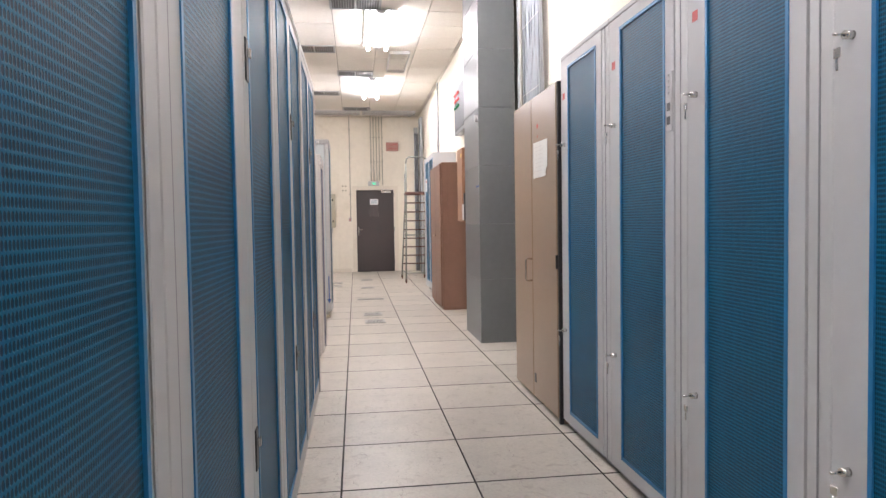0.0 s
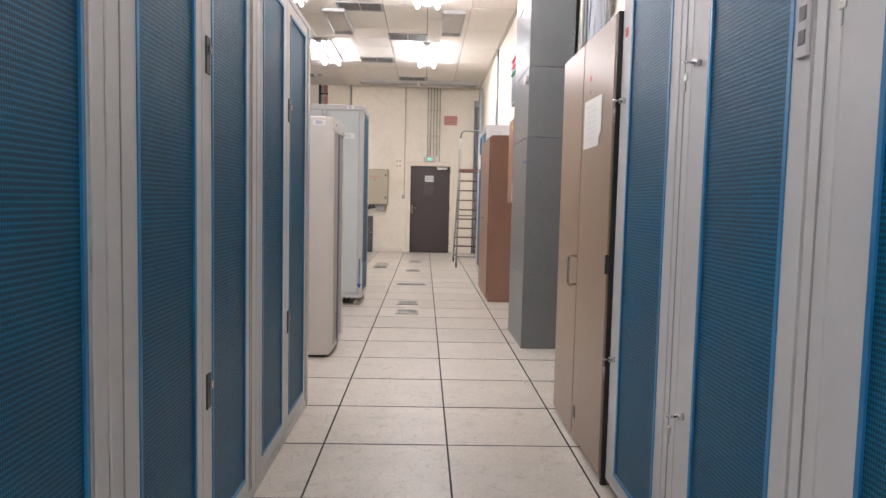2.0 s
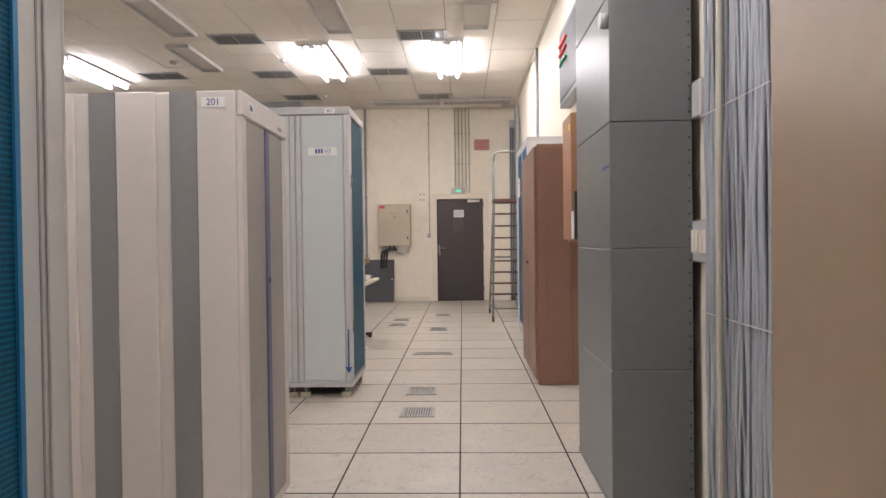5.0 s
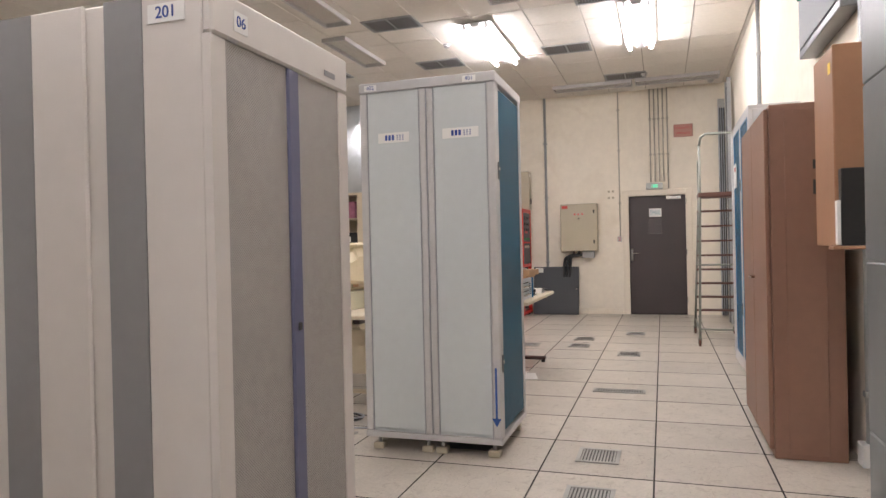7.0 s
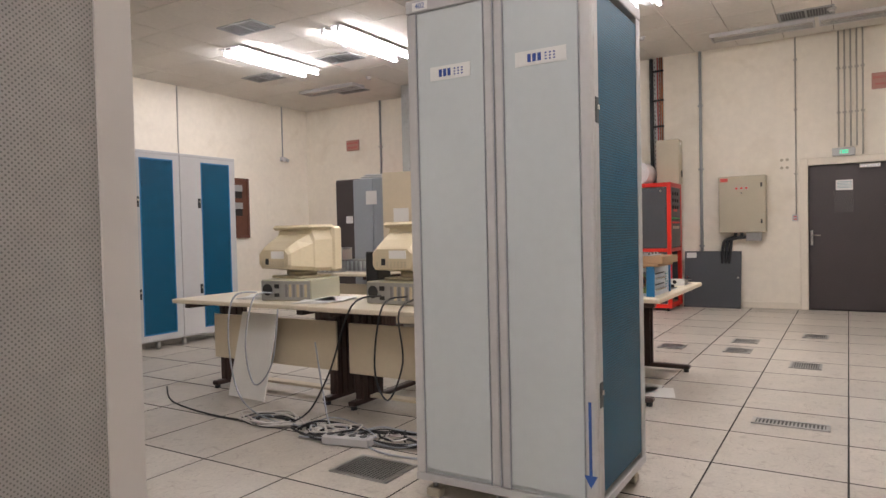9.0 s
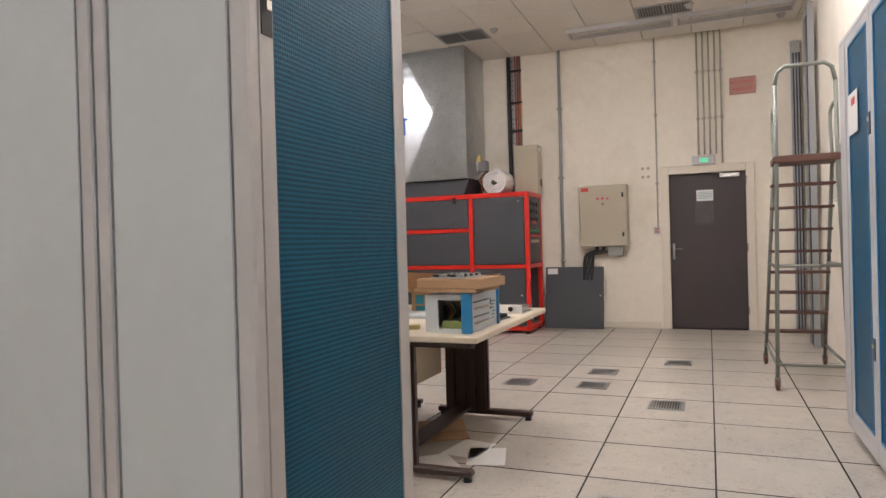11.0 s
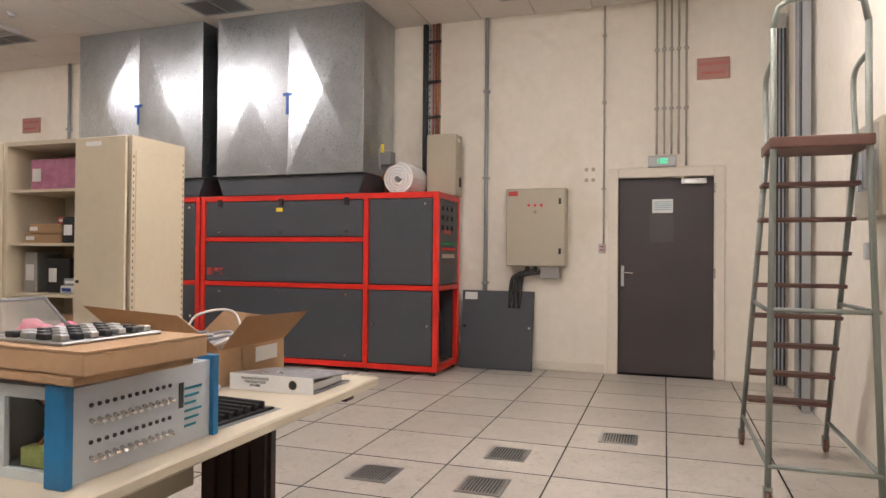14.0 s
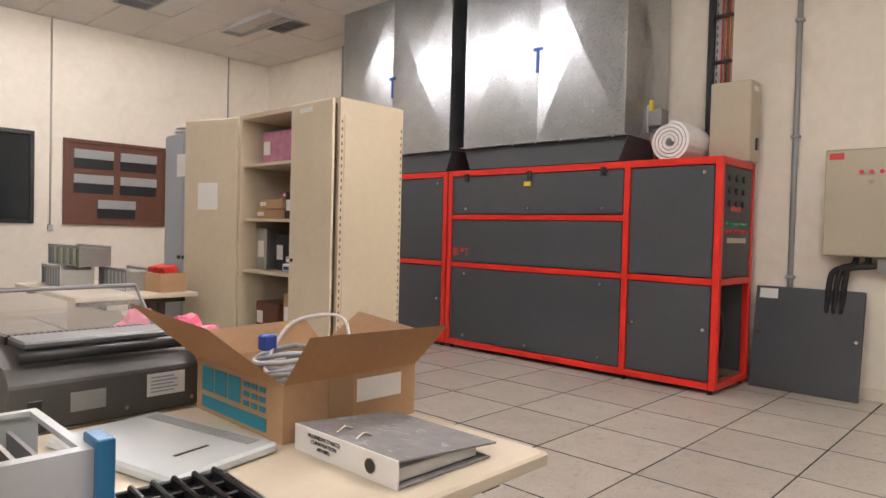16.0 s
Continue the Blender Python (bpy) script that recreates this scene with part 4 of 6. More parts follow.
def duct(x0, x1, label):
    o = thing("air_duct", x0, 15.74, 1.845, 0, label, "duct", "galvanised air ducts")
    w, d, z0, z1 = x1 - x0, 0.80, 0.225, H - 1.847
    # cross-broken sheets: each half of the front is a shallow pyramid fold
    def cross_broken(p, q, out):
        """A sheet between two upright edges at p and q, folded along its diagonals towards out."""
        bm = bmesh.new()
        m = bm.verts.new(((p[0] + q[0]) / 2 + out[0], (p[1] + q[1]) / 2 + out[1], (z0 + z1) / 2))
        c = [bm.verts.new(v) for v in ((*p, z0), (*q, z0), (*q, z1), (*p, z1))]
        for i in range(4):
            bm.faces.new((c[i], c[(i + 1) % 4], m))
        part("duct_sheet", bm, GALV, o)
    cross_broken((0, 0), (w / 2, 0), (0, -0.05))
    cross_broken((w / 2, 0), (w, 0), (0, -0.05))
    cross_broken((w, 0), (w, d), (0.03, 0))
    cross_broken((0, 0), (0, d), (-0.03, 0))
    cross_broken((0, d), (w, d), (0, 0.03))
    box("seam", (w / 2 - 0.003, w / 2 + 0.003, -0.004, 0.004, z0, z1), STEEL, o, bevel=0)
    for x in (-0.003, w - 0.012):
        box("corner_trim", (x, x + 0.015, -0.003, 0.0, z0, z1), GALV, o, bevel=0)
    prism("plenum", [(0.06, 0.004), (w - 0.06, 0.004), (w + 0.02, z0 - 0.012), (-0.02, z0 - 0.012)], 0.03, d - 0.03, CHARCOAL, o, "dark plenum box")
    box("flange", (-0.03, w + 0.03, -0.03, d, z0 - 0.012, z0), STEEL, o, bevel=0.002)
    for k in range(7):
        box("clip", (0.1 + (w - 0.2) * k / 6, 0.125 + (w - 0.2) * k / 6, -0.034, -0.03, z0 - 0.025, z0 + 0.004), STEEL, o, bevel=0)
    t = boxes("tape_mark", [(w / 2 - 0.075, w / 2 + 0.085, -0.0065, -0.005, 2.90 - 1.845, 2.935 - 1.845), (w / 2 - 0.022, w / 2 + 0.015, -0.0065, -0.005, 2.70 - 1.845, 2.90 - 1.845)], TAPE, o, "letter T made of blue tape")
    return o


duct(-3.84, -2.06, "galvanised steel air duct with cross-broken panels and taped T")
duct(-5.83, -4.05, "galvanised steel air duct with cross-broken panels and taped T")
# plain black box that fills the back of the gap between the ducts
tagged(box("dark_gap_panel", (-4.04, -3.85, 16.35, 16.5, 1.85, H - 0.002), BLACK), "black upright panel filling the gap between the air ducts", "riser")


def damper():
    o = thing("duct_actuator", -2.05, 16.0, 1.845, 0, "small actuator with pipework beside the duct", "actuator")
    box("motor", (0.02, 0.14, 0.1, 0.25, 0.33, 0.48), MIDGREY, o, bevel=0.01)
    box("bracket", (-0.002, 0.019, 0.12, 0.22, 0.28, 0.52), STEEL, o, bevel=0.002)
    box("tag", (0.04, 0.07, 0.08, 0.098, 0.46, 0.55), YELLOW, o, bevel=0)
    box("valve", (0.08, 0.22, 0.15, 0.3, 0.07, 0.16), RED, o, bevel=0.01)
    for k in range(3):
        rod("pipe", [(0.05 + 0.05 * k, 0.2, 0.005), (0.05 + 0.05 * k, 0.18, 0.15), (0.02 + 0.09 * k, 0.18, 0.22), (0.12, 0.18, 0.33)], 0.011, (COPPER, STEEL, RUBBER)[k], o, smooth=True)


damper()


def insulation_roll():
    o = thing("insulation_roll", -1.76, 15.95, 1.849, 0, "white roll of soft insulation lying on the unit", "roll")
    bm = bmesh.new()
    pts = []
    for k in range(90):
        a = k * 0.30
        r = 0.02 + 0.135 * k / 90
        pts.append((r * math.cos(a), r * math.sin(a) + 0.158))
    for (x, z), (u, v) in zip(pts, pts[1:]):
        f = [bm.verts.new(p) for p in ((x, 0, z), (u, 0, v), (u, 0.45, v), (x, 0.45, z))]
        bm.faces.new(f)
    bmesh.ops.remove_doubles(bm, verts=bm.verts, dist=0.0005)
    bmesh.ops.solidify(bm, geom=bm.faces, thickness=0.024)
    part("rolled_sheet", bm, FOAM, o)


insulation_roll()


def switch_boxes():
    o = thing("switch_box", -1.56, 16.28, 1.849, 0, "slim beige switch box standing on the unit", "switch box")
    box("case", (0, 0.33, 0.0, 0.22, 0, 0.66), EBOX, o, bevel=0.006)
    box("lock", (0.33, 0.345, 0.12, 0.16, 0.10, 0.2), BLACK, o, bevel=0.004)
    box("label", (0.3302, 0.3312, 0.06, 0.16, 0.58, 0.62), PAPER, o, bevel=0)
    e = thing("electrical_box", -0.72, Y1, 1.10, 0, "beige wall-mounted electrical box with red buttons", "electrical box")
    box("case", (0, 0.63, -0.17, -0.002, 0, 0.82), EBOX, e, bevel=0.008)
    d = box("door", (0.006, 0.624, -0.19, -0.1705, 0.006, 0.814), EBOX, e, bevel=0.006)
    box("red_label", (0.03, 0.13, -0.1915, -0.1902, 0.74, 0.79), REDSIGN, d, bevel=0)
    for k in range(3):
        rod("button", [(0.25 + 0.065 * k, -0.19, 0.64), (0.25 + 0.065 * k, -0.205, 0.64)], 0.016, RED, d, "red button", 12)
        rod("button_ring", [(0.25 + 0.065 * k, -0.19, 0.64), (0.25 + 0.065 * k, -0.196, 0.64)], 0.022, WHITE, d, n=12)
    rod("key_switch", [(0.315, -0.19, 0.57), (0.315, -0.20, 0.57)], 0.014, CHROME, d, n=10)
    for z in (0.13, 0.65):
        box("lock", (0.56, 0.585, -0.198, -0.1902, z, z + 0.06), BLACK, d, bevel=0.004)
    # cables out of its base
    for k in range(3):
        rod("cable_hose", [(0.22 + 0.08 * k, -0.09, 0.0), (0.20 + 0.08 * k, -0.09, -0.06), (0.12 + 0.03 * k, -0.09, -0.09), (0.05 + 0.05 * k, -0.09, -0.16 - 0.01 * k), (0.03 + 0.05 * k, -0.09, -0.45)], 0.022, RUBBER, e, "black corrugated hose", smooth=True)
    g = box("wire_tray", (0.36, 0.56, -0.12, -0.02, -0.12, -0.002), STEEL, e, "short steel wire tray", 0.002)


switch_boxes()


def leaning_panel():
    o = thing("leaning_cover", -1.22, 16.42, 0.0, 0, "charcoal cover panel leaning against the wall", "panel")
    m = pose(0, 0, 0.002, -9, 0, 0)
    p = box("sheet", (0, 0.79, 0, 0.03, 0, 0.84), CHARCOAL, o, bevel=0.004, m=m)
    box("label", (0.03, 0.17, -0.0015, -0.0003, 0.74, 0.82), PAPER, p, "white label", 0)
    for x, z in ((0.75, 0.45), (0.04, 0.45)):
        rod("fastener", [(x, 0, z), (x, -0.006, z)], 0.014, CHROME, p, n=10)


leaning_panel()


# ---- north wall fittings ----
def wall_pipe(x, y, z0, z1, r, material, label, clips=()):
    o = thing("conduit", x, y, z0, 0, label, "pipe", "wall conduits")
    rod("pipe", [(0, 0, 0), (0, 0, z1 - z0)], r, material, o, n=10)
    for z in clips:
        box("clip", (-r - 0.012, r + 0.012, -r - 0.004, Y1 - y - 0.001, z - z0, z - z0 + 0.025), material, o, bevel=0.003)
    return o


wall_pipe(-0.98, Y1 - 0.03, 0.02, H, 0.022, PIPE, "grey steel conduit rising to the ceiling", (0.9, 2.05, 3.0))
wall_pipe(0.28, Y1 - 0.014, 1.33, H, 0.010, CONDUIT, "thin cream conduit down to a socket", (1.9, 2.8, 3.5))
for k in range(5):
    wall_pipe(0.80 + 0.07 * k, Y1 - 0.016, 2.25 if k < 4 else 2.13, H, 0.011, CONDUIT, "thin cream conduit above the door", (2.7, 3.3))
wall_pipe(-6.95, Y1 - 0.03, 2.0, H, 0.022, PIPE, "grey steel conduit on the far wall", (2.9,))


def riser():
    o = thing("cable_riser", -1.72, Y1 - 0.06, 1.85, 0, "steel cable tray with black, red and copper runs", "tray")
    h = H - 1.851
    box("black_trunk", (0.0, 0.05, 0.0, 0.055, 0, h), BLACK, o, "black cable trunk", 0.004)
    box("tray", (0.055, 0.20, 0.035, 0.058, 0, h), STEEL, o, "perforated steel tray", 0.002)
    for k in range(2):
        for j in range(28):
            box("slot", (0.068 + 0.07 * k, 0.078 + 0.07 * k, 0.0335, 0.0348, 0.05 + 0.068 * j, 0.085 + 0.068 * j), BLACK, o, bevel=0)
    rod("copper_pipe", [(0.185, 0.02, 0.5), (0.185, 0.02, h)], 0.012, COPPER, o)
    rod("copper_pipe", [(0.155, 0.02, 0.5), (0.155, 0.02, h)], 0.009, COPPER, o)
    rod("red_cable", [(0.12, 0.02, 0.4), (0.12, 0.02, h)], 0.008, REDSIGN, o)
    for z in (0.9, 1.3, 1.75):
        box("clamp", (0.05, 0.21, 0.004, 0.034, z, z + 0.03), BLACK, o, bevel=0.003)


riser()


def evacuation_sign(x, z, w, h):
    o = thing("evacuation_sign", x, Y1 - 0.03, z, 0, "faded red evacuation sign box on the wall", "sign")
    p = box("case", (0, w, 0, 0.028, 0, h), SIGNBACK, o, bevel=0.004)
    lettering("line", "EVACUATION", w * 0.145, REDSIGN, p, pose(w / 2, -0.0015, h * 0.70))
    lettering("line", "IMMEDIATE", w * 0.145, REDSIGN, p, pose(w / 2, -0.0015, h * 0.27))


evacuation_sign(1.18, 2.98, 0.30, 0.21)
evacuation_sign(-7.82, 2.90, 0.32, 0.21)


def exit_sign():
    o = thing("exit_sign", 0.72, Y1 - 0.07, 2.12, 0, "white emergency exit light glowing green", "exit sign")
    box("case", (0, 0.27, 0, 0.068, 0, 0.11), WHITE, o, bevel=0.008)
    box("lens", (0.09, 0.19, -0.004, -0.0003, 0.03, 0.08), GREEN, o, "green lit pictogram window", 0.002)
    boxes("pictogram", [(0.10, 0.115, -0.006, -0.0045, 0.03, 0.075), (0.15, 0.19, -0.006, -0.0045, 0.05, 0.06)], WHITE, o)
    s = thing("wall_socket", 0.23, Y1 - 0.03, 1.25, 0, "small white call point with red mark", "socket")
    box("plate", (0, 0.07, 0, 0.028, 0, 0.09), WHITE, s, bevel=0.005)
    boxes("red_mark", [(0.015, 0.055, -0.0015, -0.0003, 0.02, 0.035), (0.015, 0.055, -0.0015, -0.0003, 0.055, 0.07)], REDSIGN, s)
    for k, (x, z) in enumerate(((0.10, 2.12), (0.17, 2.12), (0.10, 2.01), (0.17, 2.01))):
        p = thing("wall_plug", x, Y1 - 0.004, z, 0, "small round brown wall plug", "plug", "four wall plugs")
        rod("disc", [(0, 0.0, 0), (0, 0.0035, 0)], 0.021, EBOX, p, n=12)


exit_sign()


# ---- west wall ----
def louvre_window():
    o = thing("window_1", X0, 13.58, 1.18, 90, "dark brown wall grille with open white louvres", "window", kind="structure")
    w, h = 1.38, 1.13
    box("backing", (0.02, w - 0.02, -0.02, -0.001, 0.02, h - 0.02), WOOD, o, bevel=0)
    boxes("window_frame", [(0, w, -0.05, -0.021, 0, 0.05), (0, w, -0.05, -0.021, h - 0.05, h), (0, 0.05, -0.05, -0.021, 0.05, h - 0.05), (w - 0.05, w, -0.05, -0.021, 0.05, h - 0.05)], WOOD, o, "brown wooden frame", 0.004)
    for a, z in ((0.13, 0.75), (0.72, 0.75), (0.13, 0.42), (0.72, 0.42), (0.43, 0.09)):
        box("slot", (a, a + 0.5, -0.026, -0.0205, z, z + 0.14), BLACK, o, bevel=0)
        box("louvre", (a, a + 0.5, -0.045, -0.0265, z + 0.13, z + 0.25), PIPE, o, "grey louvre flap", 0.003)
    v = thing("window_2", X0, 12.0, 1.18, 90, "dark framed window with black glass", "window", kind="structure")
    boxes("window_frame", [(0, 1.25, -0.04, -0.001, 0, 0.05), (0, 1.25, -0.04, -0.001, 1.12, 1.17), (0, 0.05, -0.04, -0.001, 0.05, 1.12), (1.2, 1.25, -0.04, -0.001, 0.05, 1.12)], BLACK, v, "", 0.003)
    box("pane", (0.05, 1.2, -0.012, -0.001, 0.05, 1.12), DARKGLASS, v, bevel=0)
    c = thing("conduit", X0 + 0.012, 13.44, 1.15, 0, "thin cream conduit to a wall socket", "pipe", "wall conduits")
    rod("pipe", [(0, 0, 0), (0, 0, H - 1.15)], 0.012, CONDUIT, c)
    box("socket", (-0.011, 0.03, -0.03, 0.03, -0.05, 0.02), WHITE, c, bevel=0.004)
    e = thing("emergency_light", X0 + 0.03, 15.9, 2.72, 0, "twin white emergency spotlights on a conduit", "light")
    rod("conduit", [(-0.01, 0, 0.08), (-0.01, 0, H - 2.72)], 0.012, PIPE, e)
    box("mount", (-0.028, 0.03, -0.06, 0.06, 0.0, 0.08), WHITE, e, bevel=0.004)
    for y in (-0.05, 0.05):
        rod("spot", [(0.03, y, 0.03), (0.09, y, 0.01)], 0.035, WHITE, e, n=12)


louvre_window()


# ---- floor grilles ----
def floor_grille(w, d, n):
    o = thing("floor_grille", 0, 0, 0, 0, "metal air grille set into the floor", "grille", "floor grilles")
    boxes("frame", [(-w / 2, w / 2, -d / 2, -d / 2 + 0.022, 0.0, 0.007), (-w / 2, w / 2, d / 2 - 0.022, d / 2, 0.0, 0.007), (-w / 2, -w / 2 + 0.022, -d / 2 + 0.022, d / 2 - 0.022, 0.0, 0.007), (w / 2 - 0.022, w / 2, -d / 2 + 0.022, d / 2 - 0.022, 0.0, 0.007)], STEEL, o)
    box("backing", (-w / 2 + 0.022, w / 2 - 0.022, -d / 2 + 0.022, d / 2 - 0.022, 0.0005, 0.002), BLACK, o, bevel=0)
    for k in range(n):
        x = -w / 2 + 0.022 + (w - 0.044) * (k + 0.5) / n
        box("slat", (x - 0.0045, x + 0.0045, -d / 2 + 0.022, d / 2 - 0.022, 0.0022, 0.006), STEEL, o, bevel=0)
    return o


g = floor_grille(0.24, 0.26, 11)
g.matrix_basis = pose(0.59, 8.73, 0.0005)
for gx, gy in ((0.60, 8.08), (-0.62, 12.91), (-0.01, 13.51), (-0.01, 12.92), (0.60, 14.1), (0.59, 12.39)):
    copy_thing(g, pose(gx, gy, 0.0005))
g2 = floor_grille(0.42, 0.14, 18)
g2.matrix_basis = pose(0.60, 10.49, 0.0005)
g3 = floor_grille(0.36, 0.28, 16)
g3.matrix_basis = pose(-1.18, 8.71, 0.0005)
copy_thing(g3, pose(-3.9, 8.9, 0.0005))


# ---- floor tiles ----
def floor_tiles():
    bm = bmesh.new()
    # a laminate top inside a thin dark edge trim, wider at the ends
    hx, hy, ex, ey = 0.2985, 0.2985, 0.003, 0.0045
    top = [bm.verts.new((sx * (hx - ex), sy * (hy - ey), 0.0)) for sx, sy in ((-1, -1), (1, -1), (1, 1), (-1, 1))]
    rim = [bm.verts.new((sx * hx, sy * hy, -0.0012)) for sx, sy in ((-1, -1), (1, -1), (1, 1), (-1, 1))]
    low = [bm.verts.new((sx * hx, sy * hy, -0.014)) for sx, sy in ((-1, -1), (1, -1), (1, 1), (-1, 1))]
    bm.faces.new(top)
    for i in range(4):
        for p, q in ((top, rim), (rim, low)):
            bm.faces.new((p[i], q[i], q[(i + 1) % 4], p[(i + 1) % 4])).material_index = 1
    bmesh.ops.recalc_face_normals(bm, faces=bm.faces)
    me = bpy.data.meshes.new("floor_tile")
    bm.to_mesh(me)
    bm.free()
    me.materials.append(TILE)
    me.materials.append(SLAB)
    verts, faces = [], []
    nx0 = math.floor((X0 - 0.3) / 0.6)
    for i in range(nx0, 4):
        for j in range(-7, 29):
            x0, x1, y0, y1 = 0.3 + 0.6 * i, 0.9 + 0.6 * i, 0.6 * j, 0.6 * j + 0.6
            if x0 >= X1 or y0 >= Y1 or x1 <= X0 or y1 <= Y0:
                continue
            whole = x1 <= X1 and y1 <= Y1 and x0 >= X0 and y0 >= Y0
            near = (j >= 3 and -1 <= i <= 1) or (j >= 12 and -6 <= i <= 1)
            if whole and near:
                t = new("floor_tile", me)
                t.parent = boxes_floor
                t.location = ((x0 + x1) / 2, (y0 + y1) / 2, random.uniform(-0.0007, 0.0))
            else:
                a, b, c, d = max(x0, X0) + 0.005, min(x1, X1) - 0.005, max(y0, Y0) + 0.006, min(y1, Y1) - 0.006
                z, k = -random.uniform(0, 0.0007), len(verts)
                verts += [(a, c, z), (b, c, z), (b, d, z), (a, d, z), (a, c, z - 0.014), (b, c, z - 0.014), (b, d, z - 0.014), (a, d, z - 0.014)]
                faces += [(k, k + 1, k + 2, k + 3), (k, k + 4, k + 5, k + 1), (k + 1, k + 5, k + 6, k + 2), (k + 2, k + 6, k + 7, k + 3), (k + 3, k + 7, k + 4, k)]
    m2 = bpy.data.meshes.new("floor_tiles_rest")
    m2.from_pydata(verts, [], faces)
    m2.materials.append(TILE)
    m2.materials.append(SLAB)
    for p in m2.polygons:
        p.material_index = 1 if p.index % 5 else 0
    ob = new("floor_tiles_rest", m2)
    ob.parent = boxes_floor
    tagged(ob, "pale scuffed floor tiles", kind="stuff")


floor_tiles()


# ---- desks ----
def desk(x0, x1, y0, y1, label, along_y=True):
    o = thing("desk", x0, y0, 0, 0, label, "desk", "beige office desks")
    w, d, z = x1 - x0, y1 - y0, 0.74
    box("desktop", (0, w, 0, d, z - 0.032, z), DESK, o, bevel=0.006)
    if along_y:
        for y in (0.12, d - 0.12):
            leg = boxes("leg", [(0.15 + 0.075 * k, 0.21 + 0.075 * k, y - 0.035, y + 0.035, 0.05, z - 0.07) for k in range(4)] + [(0.14, 0.45, y - 0.015, y + 0.015, 0.05, z - 0.07)], DESKLEG, o, "dark brown ribbed leg")
            box("foot_bar", (0.08, w - 0.08, y - 0.03, y + 0.03, 0.025, 0.06), DESKLEG, o, bevel=0.008)
            for x in (0.11, w - 0.11):
                rod("glide", [(x, y, 0), (x, y, 0.026)], 0.022, BLACK, o)
            box("bearer", (0.06, w - 0.06, y - 0.03, y + 0.03, z - 0.071, z - 0.033), DESKLEG, o, bevel=0.003)
        box("modesty_panel", (0.10, 0.12, 0.16, d - 0.16, 0.30, z - 0.10), BEIGE, o, "beige modesty panel", 0.003)
        box("foot_rail", (0.22, 0.34, 0.16, d - 0.16, 0.061, 0.08), DESKLEG, o, bevel=0.003)
    else:
        for x in (0.12, w - 0.12):
            boxes("leg", [(x - 0.035, x + 0.035, 0.38 + 0.06 * k, 0.425 + 0.06 * k, 0.05, z - 0.07) for k in range(4)] + [(x - 0.015, x + 0.015, 0.37, 0.61, 0.05, z - 0.07)], DESKLEG, o, "dark brown ribbed leg")
            box("foot_bar", (x - 0.03, x + 0.03, 0.28, d - 0.02, 0.025, 0.06), DESKLEG, o, bevel=0.008)
            for y in (0.31, d - 0.05):
                rod("glide", [(x, y, 0), (x, y, 0.026)], 0.022, BLACK, o)
            box("bearer", (x - 0.03, x + 0.03, 0.05, d - 0.05, z - 0.071, z - 0.033), DESKLEG, o, bevel=0.003)
        box("modesty_panel", (0.06, w - 0.06, 0.345, 0.365, 0.24, z - 0.15), BEIGE, o, "beige modesty panel", 0.003)
        box("foot_rail", (0.16, w - 0.16, 0.44, 0.52, 0.061, 0.08), BEIGE, o, bevel=0.003)
    return o


dl = "beige-topped office desk on dark brown ribbed legs"
desk(-0.97, -0.14, 10.43, 11.87, dl + ", crowded with equipment")
desk(-1.90, -1.0, 10.62, 12.0, dl + " holding a monitor")
desk(-3.54, -2.14, 9.28, 10.05, dl + " with cables trailing down", False)
desk(-2.12, -1.10, 9.25, 10.45, dl + " beside a cable heap", False)
desk(-5.1, -3.8, 12.1, 12.9, dl + " stacked with racks", False)
T = 0.741


